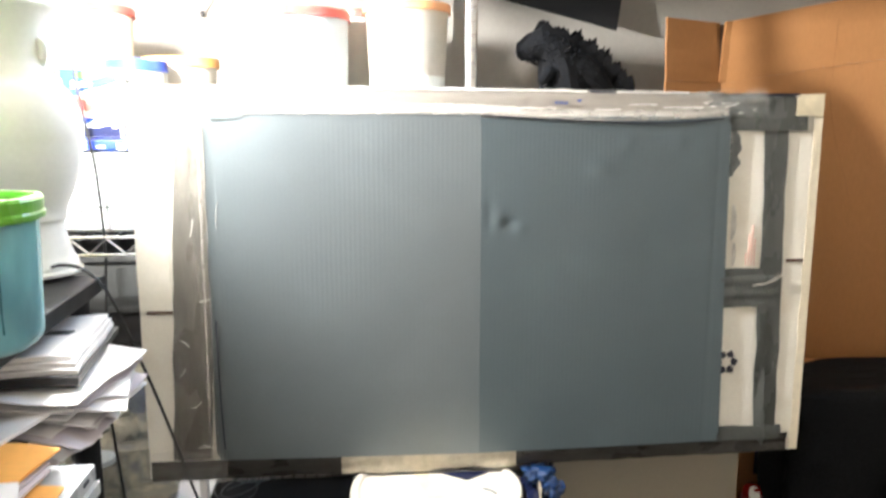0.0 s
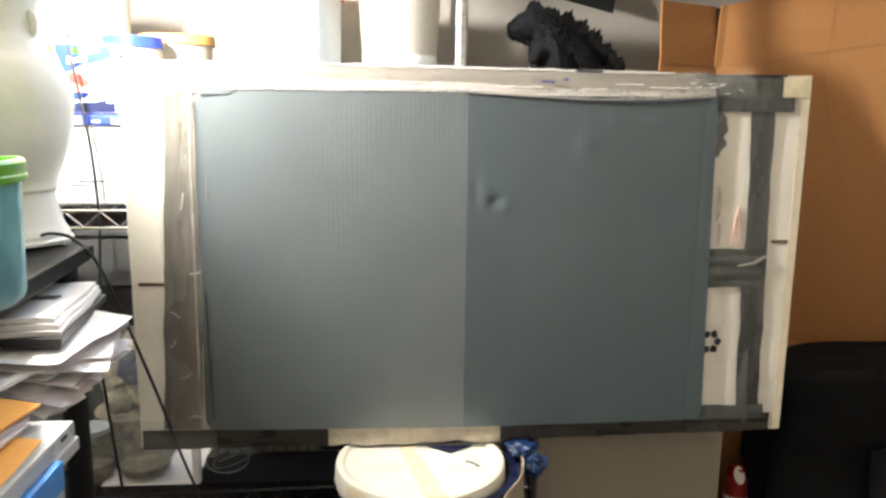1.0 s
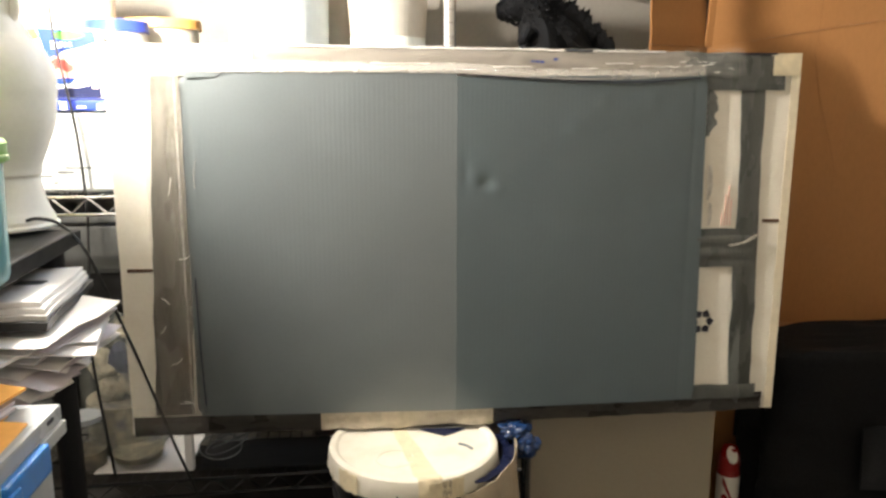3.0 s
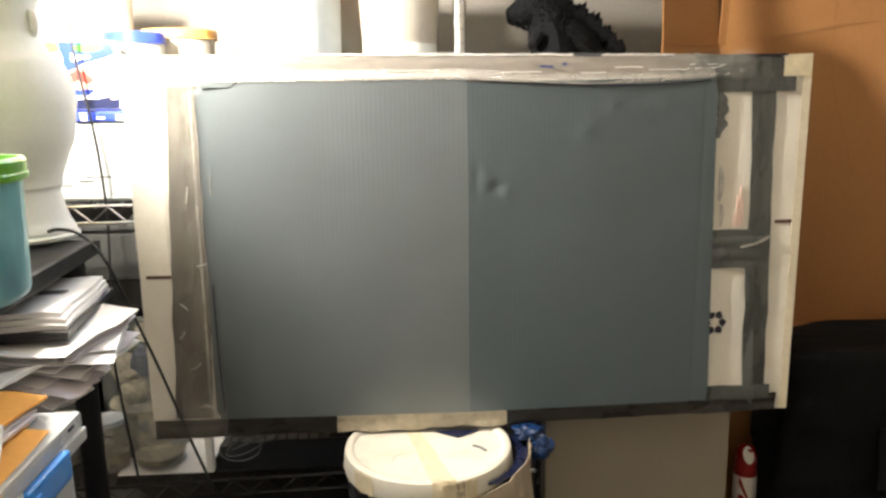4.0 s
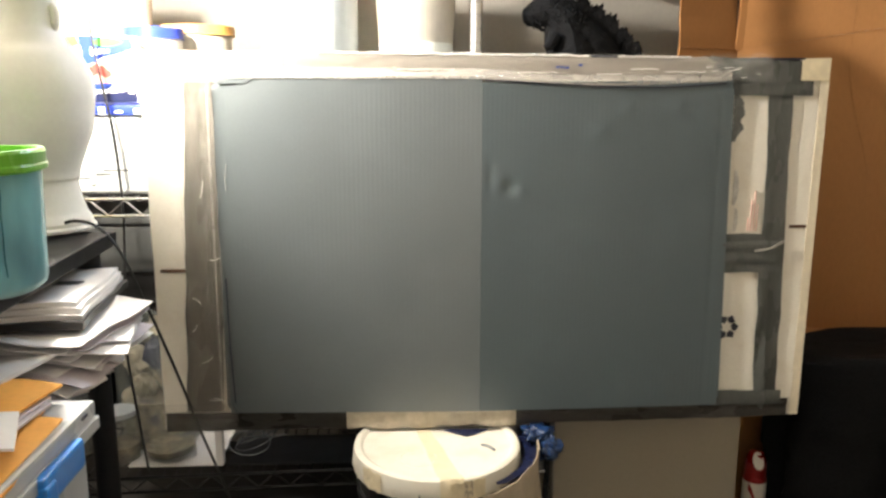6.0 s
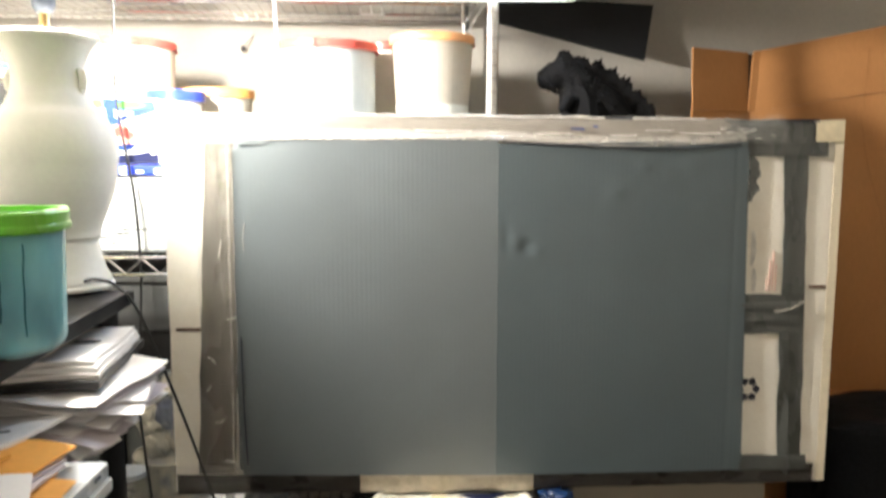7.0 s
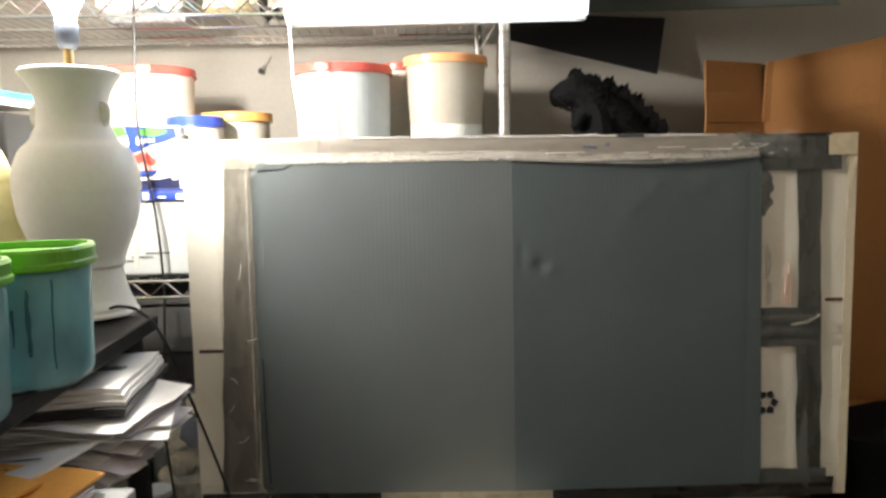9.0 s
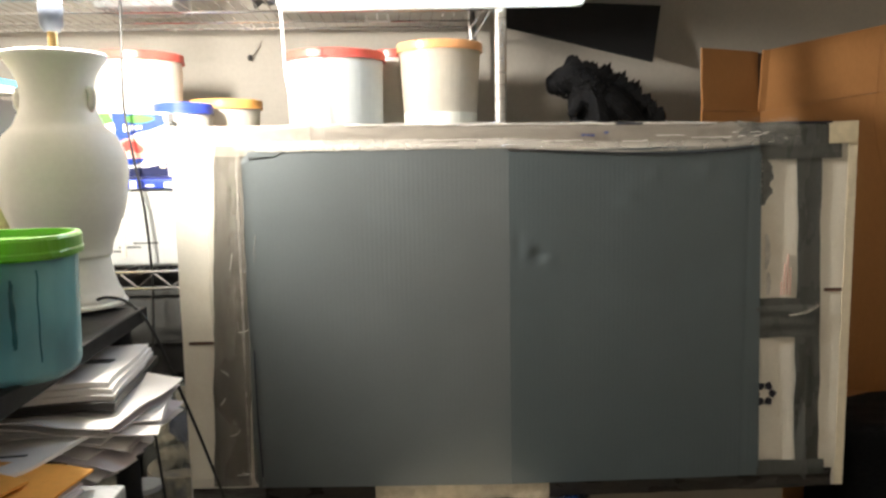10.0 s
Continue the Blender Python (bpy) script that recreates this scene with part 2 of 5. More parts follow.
def block(x0, x1, y0, y1, z0, z1, bevel=0.0, bm=None, m=None, segments=2):
    bm = bm or bmesh.new()
    got = bmesh.ops.create_cube(bm, size=1)["verts"]
    for v in got:
        v.co = Vector(((x0 + x1) / 2 + v.co.x * (x1 - x0), (y0 + y1) / 2 + v.co.y * (y1 - y0), (z0 + z1) / 2 + v.co.z * (z1 - z0)))
    if bevel:
        edges = list({e for v in got for e in v.link_edges})
        got = bmesh.ops.bevel(bm, geom=edges, offset=bevel, segments=segments, affect="EDGES", profile=0.6)["verts"]
    if m:
        for v in {v for v in got}:
            v.co = m @ v.co
    return bm


def lathe(profile, segments=40, bm=None, centre=(0, 0, 0), squash=1.0, close=True):
    """Turns (radius, height) pairs round the z axis."""
    bm = bm or bmesh.new()
    rings = []
    for r, z in profile:
        if r < 1e-5:
            rings.append([bm.verts.new((centre[0], centre[1], centre[2] + z))])
        else:
            rings.append([bm.verts.new((centre[0] + r * math.cos(a), centre[1] + r * squash * math.sin(a), centre[2] + z))
                          for a in (2 * math.pi * k / segments for k in range(segments))])
    for lo, hi in zip(rings, rings[1:]):
        for k in range(segments):
            j = (k + 1) % segments
            a, b = lo[k % len(lo)], lo[j % len(lo)]
            c, d = hi[j % len(hi)], hi[k % len(hi)]
            ring = [v for n, v in enumerate((a, b, c, d)) if v not in (a, b, c, d)[:n]]
            if len(ring) > 2:
                bm.faces.new(ring)
    return bm


def rounded(profile, steps=5):
    """The same outline with soft bends between its points."""
    return [(max(0.0, v.x), v.z) for v in curve_points([(r, 0, z) for r, z in profile], steps)]


def curve_points(points, steps=8):
    """Catmull-Rom through the points."""
    p = [Vector(q) for q in points]
    p = [2 * p[0] - p[1], *p, 2 * p[-1] - p[-2]]
    out = []
    for a, b, c, d in zip(p, p[1:], p[2:], p[3:]):
        for k in range(steps):
            t = k / steps
            out.append(0.5 * (2 * b + (c - a) * t + (2 * a - 5 * b + 4 * c - d) * t * t + (3 * b - a - 3 * c + d) * t ** 3))
    return out + [p[-2]]


def rod(points, r, sides=8, bm=None, steps=8, smooth_path=True):
    bm = bm or bmesh.new()
    path = curve_points(points, steps) if smooth_path and len(points) > 2 else [Vector(q) for q in points]
    rings = []
    for k, q in enumerate(path):
        d = (path[min(k + 1, len(path) - 1)] - path[max(k - 1, 0)]).normalized()
        side = d.cross(Vector((0, 0, 1)) if abs(d.z) < 0.9 else Vector((1, 0, 0))).normalized()
        up = side.cross(d)
        rings.append([bm.verts.new(q + r * (side * math.cos(a) + up * math.sin(a))) for a in (2 * math.pi * n / sides for n in range(sides))])
    for lo, hi in zip(rings, rings[1:]):
        for n in range(sides):
            bm.faces.new((lo[n], lo[(n + 1) % sides], hi[(n + 1) % sides], hi[n]))
    bm.faces.new(rings[0])
    bm.faces.new(rings[-1])
    return bm


def sheet(fn, nu, nv, thick=0.001, bm=None):
    """A thin slab over the unit square, whose middle surface is fn(u, v)."""
    bm = bm or bmesh.new()
    e = 1e-3
    front, back = [], []
    for i in range(nu + 1):
        for j in range(nv + 1):
            u, v = i / nu, j / nv
            p = Vector(fn(u, v))
            du = Vector(fn(min(u + e, 1), v)) - Vector(fn(max(u - e, 0), v))
            dv = Vector(fn(u, min(v + e, 1))) - Vector(fn(u, max(v - e, 0)))
            nrm = du.cross(dv).normalized()
            front.append(bm.verts.new(p + nrm * thick / 2))
            back.append(bm.verts.new(p - nrm * thick / 2))
    w = nv + 1
    for i in range(nu):
        for j in range(nv):
            a, b, c, d = i * w + j, (i + 1) * w + j, (i + 1) * w + j + 1, i * w + j + 1
            bm.faces.new((front[a], front[b], front[c], front[d]))
            bm.faces.new((back[d], back[c], back[b], back[a]))
    rim = [i * w for i in range(nu + 1)] + [nu * w + j for j in range(1, nv + 1)] + [i * w + nv for i in range(nu - 1, -1, -1)] + [j for j in range(nv - 1, 0, -1)]
    for a, b in zip(rim, rim[1:] + rim[:1]):
        bm.faces.new((front[b], front[a], back[a], back[b]))
    return bm


def wob(x, y, s=1.0, seed=0.0):
    return noise.noise(Vector((x * s, y * s, seed)))


def poly(points, y0, y1, bm=None):
    """An outline of (x, z) pairs made solid between two depths."""
    bm = bm or bmesh.new()
    a = [bm.verts.new((x, y0, z)) for x, z in points]
    b = [bm.verts.new((x, y1, z)) for x, z in points]
    bm.faces.new(a)
    bm.faces.new(b[::-1])
    for k in range(len(points)):
        j = (k + 1) % len(points)
        bm.faces.new((a[j], a[k], b[k], b[j]))
    return bm


# ---- room ----
# south, east and west walls and ceiling are unseen, placed to bounce lamp light
XL, XR, YN, YS, ZC = -1.38, 1.62, 2.08, -0.60, 2.08


def slab(name, label, mat, *box):
    return tagged(part(name, block(*box), mat), label, name.split("_")[0], kind="structure")


slab("floor", "dark stained concrete floor", "floor", XL - 0.1, XR + 0.1, YS - 0.1, YN + 0.1, -0.1, 0.0)
slab("ceiling", "plain off-white painted ceiling, unseen, added to bounce light", "ceiling", XL - 0.1, XR + 0.1, YS - 0.1, YN + 0.1, ZC, ZC + 0.1)
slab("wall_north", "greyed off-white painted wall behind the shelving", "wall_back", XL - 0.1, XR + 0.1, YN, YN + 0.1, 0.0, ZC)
slab("wall_south", "plain off-white wall, unseen, added to close the room and bounce light", "wall", XL - 0.1, XR + 0.1, YS - 0.1, YS, 0.0, ZC)
slab("wall_west", "plain off-white wall, unseen, added to close the room and bounce light", "wall", XL - 0.1, XL, YS, YN, 0.0, ZC)
slab("wall_east", "plain off-white wall, unseen, added to close the room and bounce light", "wall", XR, XR + 0.1, YS, YN, 0.0, ZC)


# ---- taped display board ----
PY = 1.30  # front of the white card
PT, PB = 1.092, 0.40


def board():
    t = thing("display_board", "taped white cardboard panel bearing a slate blue folded board", "board", (0, PY, PB))
    bm = bmesh.new()
    # the white card, in pieces between its dark slots
    zl, zr = 0.704, 0.780
    w = 0.61

    def card(u, v):
        x = -w + 2 * w * u
        edge = 0.0015 * wob(v * 8, 0, 1, 3.0)
        return (x + (edge if u in (0, 1) else 0), 0.007 + 0.0012 * wob(x * 5, v * 4), (PT - 0.003 - 0.0115 * x - PB) * v + 0.010 * x * (1 - v) + 0.0025 * wob(x * 7, v * 3, 1, 5))

    part("backing", sheet(card, 48, 28, 0.012, bm), "whitecard", t, "white corrugated card, yellowed at the rim")
    for name, x0, x1, z in (("slot", -0.598, -0.553, zl), ("slot", 0.566, 0.604, zr)):
        part(name, block(x0, x1, -0.0012, 0.003, z - PB - 0.003, z - PB + 0.003, 0.0005), "slot", t, "dark hand slot in the card")
    rim = lambda u, v: (0.5975 + 0.016 * u + 0.0018 * wob(v * 14, u, 1, 4) * (1 - u), -0.0030 + 0.0008 * wob(v * 30, u * 3, 1, 9), 0.008 + (PT - PB - 0.030) * v)
    part("card_edge_strip", sheet(rim, 5, 60, 0.0012), "rimtape", t, "yellowed tape down the card rim", smooth=True)

    # two leaves of the slate board, meeting in a fold that stands a little proud
    fold = -0.012

    def leaf(x_out, x_in, seed, tilt):
        def fn(u, v):
            x = x_out + (x_in - x_out) * u
            top = 1.050 if x_out < 0 else 1.046 - 0.004 * u
            bot = 0.428 + 0.004 * (x + 0.5)
            z = bot + (top - bot) * v
            if x_out > 0:
                x += 0.012 * (1 - v) * (1 - u)
            else:
                x -= 0.004 * (1 - v) * (1 - u)
            # rounded outer corners
            c = 0.020
            dx, dz = abs(x - x_out) , min(top - z, z - bot)
            if u == 0 and dz < c:
                x += math.copysign((c - math.sqrt(max(0, c * c - (c - dz) ** 2))), x_in - x_out)
            y = -0.0045 - tilt * u + 0.0022 * wob(x * 3, z * 3, 1, seed) * (1 - u) + 0.0007 * wob(x * 14, z * 6, 1, seed) * (1 - u)
            for bx, bz, rx, rz, bh in ((0.004, 0.874, 0.008, 0.026, -0.0012), (0.022, 0.868, 0.011, 0.018, 0.0010), (0.040, 0.856, 0.014, 0.012, -0.0021), (0.058, 0.847, 0.012, 0.010, 0.0012),
                                       (0.25, 1.000, 0.014, 0.012, 0.0012), (0.343, 0.998, 0.016, 0.014, 0.0010), (0.33, 0.97, 0.03, 0.02, -0.0007), (0.20, 0.955, 0.02, 0.014, 0.0016), (0.30, 1.012, 0.02, 0.008, -0.0010)):
                d2 = ((x - bx) / rx) ** 2 + ((z - bz) / rz) ** 2
                if d2 < 8:
                    y -= bh * math.exp(-d2)
            # a pressed groove inside the outer edge, and the sagging top of the dark leaf
            if x_out > 0:
                y += 0.0004 * math.exp(-((x - x_out + 0.020) / 0.0035) ** 2)
                lift = max(0.0, 1 - (top - z) / 0.035)
                y -= 0.0025 * lift ** 2 * math.sin(math.pi * min(1.0, max(0.0, (x + 0.01) / 0.44)))
            else:
                y += 0.0005 * math.exp(-((x - x_out - 0.016) / 0.0035) ** 2)
            return (x, y, z - PB)
        return fn

    left = part("slate_leaf", sheet(leaf(-0.485, fold, 1.0, 0.0125), 70, 70, 0.005), "slate_pale", t, "paler slate blue corrugated board leaf", smooth=True)
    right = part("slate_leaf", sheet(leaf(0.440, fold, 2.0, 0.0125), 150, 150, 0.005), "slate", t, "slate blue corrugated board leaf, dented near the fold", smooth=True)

    def tape(name, x0, x1, z0, z1, mat, y=-0.002, seed=0.0, nu=20, nv=20, rough=0.003, label="", wave=0.0012, t0=0.0):
        def fn(u, v):
            x, z = x0 + (x1 - x0) * u, z0 + (z1 - z0) * v
            long_x = (x1 - x0) > (z1 - z0)
            if z0 > 1.0:
                z -= 0.003 + 0.0115 * x
            rag = rough * wob(x * 22, z * 22, 1, seed + 9)
            if long_x:
                z += rag * (0.35 + abs(v - 0.5)) + t0 * u
            else:
                x += rag * (0.35 + abs(u - 0.5)) + t0 * v
            return (x, y - wave * abs(wob(x * (5 if long_x else 26), z * (26 if long_x else 5), 1, seed)) * 2, z - PB)
        return part(name, sheet(fn, nu, nv, 0.0007), mat, t, label, smooth=True)

    tape("duct_tape", -0.566, -0.498, 0.430, 1.062, "duct_dark", -0.0015, 1, 10, 60, t0=0.033, label="grey duct tape down the edge", wave=0.0022)
    tape("duct_tape", 0.526, 0.568, 0.42, 1.062, "duct", -0.0015, 2, 8, 60, t0=-0.020, label="grey duct tape down the edge")
    tape("duct_tape", 0.522, 0.542, 0.42, 0.70, "duct", -0.0026, 22, 6, 50, t0=-0.010, rough=0.004, wave=0.004, label="wrinkled grey duct tape")
    tape("duct_tape", 0.440, 0.552, 0.694, 0.767, "duct", -0.0028, 3, 20, 14, label="grey duct tape cross strip")
    tape("duct_tape", 0.440, 0.548, 0.712, 0.755, "duct", -0.0042, 23, 20, 10, rough=0.006, wave=0.004, label="wrinkled grey duct tape")
    tape("duct_tape", -0.606, 0.047, 0.392, 0.427, "duct_foot", -0.0030, 4, 50, 10, wave=0.003, label="dark duct tape along the foot")
    tape("duct_tape", 0.05, 0.590, 0.397, 0.434, "duct_foot", -0.0030, 5, 40, 10, wave=0.003, t0=0.009, label="dark duct tape along the foot")
    tape("duct_tape", 0.440, 0.575, 0.430, 0.460, "duct", -0.0044, 6, 20, 8, wave=0.003, label="dark duct tape")
    tape("packing_tape", -0.265, 0.060, 0.394, 0.4330, "packing_old", -0.0052, 7, 90, 16, rough=0.0070, wave=0.0035, label="clear yellowish packing tape")
    tape("duct_tape", 0.436, 0.585, 1.028, 1.064, "duct", -0.0035, 8, 24, 10, wave=0.002, label="grey duct tape in the corner")
    tape("duct_tape", 0.436, 0.575, 1.062, 1.090, "duct", -0.0030, 18, 24, 10, wave=0.002, label="grey duct tape in the corner")
    def film(name, along, a0, a1, prof, mat, seed, n, label, wave, fall=0.0):
        """A strip of tape bent over an edge: prof gives (across, depth) pairs."""
        def fn(u, v):
            f = v * (len(prof) - 1)
            k = min(int(f), len(prof) - 2)
            w = f - k
            c = prof[k][0] * (1 - w) + prof[k + 1][0] * w
            d = prof[k][1] * (1 - w) + prof[k + 1][1] * w
            s = a0 + (a1 - a0) * u
            c -= fall * s + (0.003 if fall > 0.01 else 0)
            c += 0.004 * wob(s * 12, 0, 1, seed) * (0.3 + abs(v - 0.5)) + 0.0015 * wob(s * 50, v * 3, 1, seed)
            d -= wave * abs(wob(s * 7, v * 4, 1, seed + 2)) + 0.4 * wave * wob(s * 45, v * 6, 1, seed + 3)
            return (s, d, c - PB) if along == "x" else (c, d, s - PB)
        return part(name, sheet(fn, n, 18, 0.0006), mat, t, label, smooth=True)

    over = [(1.050, -0.0050), (1.062, -0.0048), (1.076, -0.0044), (1.087, -0.0038), (1.0925, -0.0012), (1.0945, 0.005), (1.0935, 0.013)]
    film("silver_tape", "x", -0.50, 0.405, over, "duct_wide", 9.0, 220, "shiny greyish tape folded over the top", 0.0022, 0.0115)
    film("dark_tape", "x", 0.398, 0.556, over, "duct", 79.0, 60, "wrinkled dark shiny tape folded over the top", 0.0035, 0.0115)
    part("tear", rod([(0.181, -0.0052, 0.6868), (0.205, -0.0056, 0.6862), (0.228, -0.0052, 0.6860)], 0.0022, 6, steps=4), "ink_and_shade", t, "dark tear in the tape's upper edge")
    # the tape's bent upper rims, their highlights painted as white rods
    rims = (("tape_glint", -0.30, 0.176, 1.0925, 0.0017, 2.0), ("tape_glint", 0.228, 0.36, 1.0925, 0.0015, 3.0))
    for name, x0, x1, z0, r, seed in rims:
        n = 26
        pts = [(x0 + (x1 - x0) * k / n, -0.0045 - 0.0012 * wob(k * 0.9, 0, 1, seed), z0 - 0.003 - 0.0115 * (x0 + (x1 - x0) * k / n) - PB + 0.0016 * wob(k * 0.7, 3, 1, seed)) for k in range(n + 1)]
        part(name, rod(pts, r, 6, steps=3), "tape_glint", t, "bent edge of the tape, its highlight painted white", smooth=True)

    def face(x):
        """How far the slate stands out at x, to its front skin."""
        near = 1 - (fold - x) / 0.473 if x < fold else 1 - (x - fold) / 0.452
        return -0.0076 - 0.0125 * max(0.0, near)

    def lip(u, v):
        x = -0.474 + 0.908 * u
        d = face(x) - 0.0012
        low = 1.0475 - 0.010 * math.sin(math.pi * min(1.0, max(0.0, (x + 0.01) / 0.44)))
        z = low + (0.007 + 0.011 * v) * v + 0.0012 * wob(x * 14, v, 1, 29)
        y = d + (-0.0062 - d) * max(0.0, (v - 0.45) / 0.55) ** 0.8 - 0.0010 * abs(wob(x * 20, v * 3, 1, 31))
        return (x, y, z - 0.004 * x - PB)
    part("clear_tape", sheet(lip, 180, 12, 0.0006), "packing_bright", t, "clear shiny tape over the board's top edge", smooth=True)
    film("clear_film", "x", -0.34, 0.42, [(1.056, -0.0076), (1.066, -0.0072), (1.078, -0.0068), (1.088, -0.0060), (1.0945, -0.0022), (1.0965, 0.006)], "packing_thin", 49.0, 200, "crumpled clear film over the tape", 0.0060, 0.0115)
    for x0, x1, z0 in ((0.118, 0.124, 0.6665), (0.126, 0.132, 0.6660), (0.134, 0.141, 0.6655), (0.158, 0.165, 0.6700)):
        part("blue_print", block(x0, x1, -0.0110, -0.0102, z0, z0 + 0.0036), "labelblue", t, "small blue print on the tape")
    # long highlights on the film's creases, painted as thin white rods
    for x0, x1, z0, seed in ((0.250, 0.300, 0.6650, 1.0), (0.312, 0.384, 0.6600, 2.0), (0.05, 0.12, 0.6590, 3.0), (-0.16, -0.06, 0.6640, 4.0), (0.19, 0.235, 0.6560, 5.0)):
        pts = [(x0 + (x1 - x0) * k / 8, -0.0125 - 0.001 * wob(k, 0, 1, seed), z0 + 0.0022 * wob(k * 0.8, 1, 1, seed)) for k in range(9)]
        part("film_glint", rod(pts, 0.0008, 6, steps=3), "tape_glint", t, "white rod painted as a highlight on a film crease", smooth=True)
    tab = [(-0.474, 0.6395), (-0.424, 0.6400), (-0.410, 0.6510), (-0.398, 0.6560), (-0.474, 0.6560)]
    part("tape_tab", poly(tab, -0.0094, -0.0086), "slate_pale", t, "torn pale tape tab")
    # shadow line below the lifted tape, painted as a black rod
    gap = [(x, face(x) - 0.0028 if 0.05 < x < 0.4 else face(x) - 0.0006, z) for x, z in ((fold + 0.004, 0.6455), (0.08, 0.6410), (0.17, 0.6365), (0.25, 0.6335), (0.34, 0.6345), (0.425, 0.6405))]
    part("edge_shadow", rod(gap, 0.0013, 6), "ink_and_shade", t, "dark rod painted as the shadow under the lifted tape")
    # short white rods painted as glints in the crumpled corner tape
    for k in range(9):
        a, b, c = wob(k * 3.1, 1, 1, 6), wob(k * 2.3, 5, 1, 7), wob(k * 1.7, 9, 1, 8)
        x, z = 0.435 + 0.10 * a, 0.664 + 0.026 * b
        part("film_glint", rod([(x, -0.014, z), (x + 0.010 + 0.010 * c, -0.0145, z + 0.010 * c)], 0.0007, 5), "tape_glint", t, "white rod painted as a glint on crumpled clear tape")
    part("dark_edge", block(0.492, 0.566, -0.0066, 0.004, 0.6815, 0.6850, 0.0008), "ink_and_shade", t, "dark torn edge of tape")
    part("dark_edge", block(0.548, 0.584, -0.0062, -0.003, 0.6290, 0.6325, 0.0008), "duct", t, "narrow tail of grey tape")
    side = [(-0.552, -0.0068), (-0.530, -0.0066), (-0.512, -0.0066), (-0.500, -0.0080), (-0.492, -0.0105), (-0.484, -0.0115)]
    film("clear_tape", "z", 0.43, 1.045, side, "packing_thin", 39.0, 130, "clear shiny tape over the board's side", 0.0040)
    # pale rod standing for the highlight along the side tape's edge
    edge = [(-0.492 - 0.005 * (1 - k / 12) + 0.0012 * wob(k, 0, 1, 2), -0.0118, 0.035 + 0.60 * k / 12) for k in range(13)]
    part("tape_glint", rod(edge, 0.0016, 6, steps=4), "packing_bright", t, "pale rod painted as the highlight on the tape's edge beside the board", smooth=True)
    # white slivers painted as highlights on the side tape's creases
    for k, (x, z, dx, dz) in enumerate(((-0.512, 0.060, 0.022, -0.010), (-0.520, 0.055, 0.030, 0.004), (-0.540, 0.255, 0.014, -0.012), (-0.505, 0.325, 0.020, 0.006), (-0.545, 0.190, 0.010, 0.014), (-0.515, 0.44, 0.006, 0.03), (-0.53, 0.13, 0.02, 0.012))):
        part("crease_glint", rod([(x, -0.0095, z), (x + dx * 0.6, -0.0115, z + dz * 0.3), (x + dx, -0.0095, z + dz)], 0.0007, 6, steps=4), "tape_glint", t, "white rod painted as a highlight on a tape crease", smooth=True)
    tape("packing_tape", -0.56, -0.36, 1.040, 1.092, "packing", -0.0062, 11, 30, 10, rough=0.003, label="clear packing tape at the corner")
    tape("clear_film", 0.39, 0.50, 1.052, 1.099, "clear_film", -0.0095, 13, 50, 36, rough=0.010, wave=0.013, label="crumpled clear tape")
    tape("masking_tape", 0.560, 0.612, 1.055, 1.094, "masking", -0.0055, 14, 14, 10, rough=0.002, label="yellowed masking tape on the corner")
    tape("clear_tape", -0.612, -0.470, 0.396, 0.446, "clear_film", -0.0075, 61, 40, 24, rough=0.012, wave=0.010, label="bunched clear tape at the corner")
    # a lifted tail of tape
    part("tape_tail", rod([(0.500, -0.008, 0.335), (0.525, -0.016, 0.342), (0.553, -0.010, 0.354)], 0.0028, 6), "packing", t, "lifted curl of clear tape")
    for k in range(6):
        a = math.pi / 3 * k
        p = [(0.462 + 0.018 * math.cos(a + d) * r, 0.186 + 0.020 * math.sin(a + d) * r) for d, r in ((-0.44, 0.98), (-0.1, 1.12), (0.10, 1.25), (0.46, 0.92), (0.30, 0.50), (-0.40, 0.62))]
        part("printed_arrow", poly(p, -0.0014, 0.002), "ink_and_shade", t, "printed recycling arrow")
    for k, (x, h) in enumerate(((0.486, 0.024), (0.4915, 0.058), (0.497, 0.075), (0.5025, 0.050))):
        part("printed_line", block(x, x + 0.0009, -0.0013, 0.002, 0.372, 0.372 + h), "redink", t, "faded red unreadable print")
    def blot(x0, w, z0, z1, seed):
        n = 46
        pts = [(x0 + 0.004 * wob(k * 0.5, 2, 1, seed), z0 + (z1 - z0) * k / n) for k in range(n + 1)]
        pts += [(x0 + 0.002 + w * (0.15 + math.sin(math.pi * (1 - k / n)) ** 0.7) * (0.80 + 0.35 * wob(k * 0.13, 7, 1, seed) + 0.18 * wob(k * 0.7, 3, 1, seed)), z1 - (z1 - z0) * k / n) for k in range(n + 1)]
        return poly(pts, -0.0016, 0.002)
    part("smear", blot(0.4455, 0.017, 0.537, 0.628, 4), "scuff", t, "dark ragged smear of paint")
    part("smear", blot(0.4555, 0.007, 0.42, 0.485, 8), "faint", t, "faint grey smear")
    part("smear", blot(0.4600, 0.005, 0.372, 0.415, 11), "faint", t, "faint grey smear")
    part("side_seam", rod([(-0.478, -0.0092, 0.29), (-0.477, -0.0092, 0.17), (-0.473, -0.0092, 0.05)], 0.0012, 6), "ink_and_shade", t, "dark line beside the board's edge")
    part("nick", rod([(-0.466, -0.0082, 0.50), (-0.470, -0.0082, 0.475), (-0.469, -0.0080, 0.452)], 0.0009, 6), "packing", t, "lifted nick in the board")
    return t


board()


# ---- wire shelving ----
SX0, SX1, SY0, SY1 = -1.32, -0.01, 1.45, 1.985


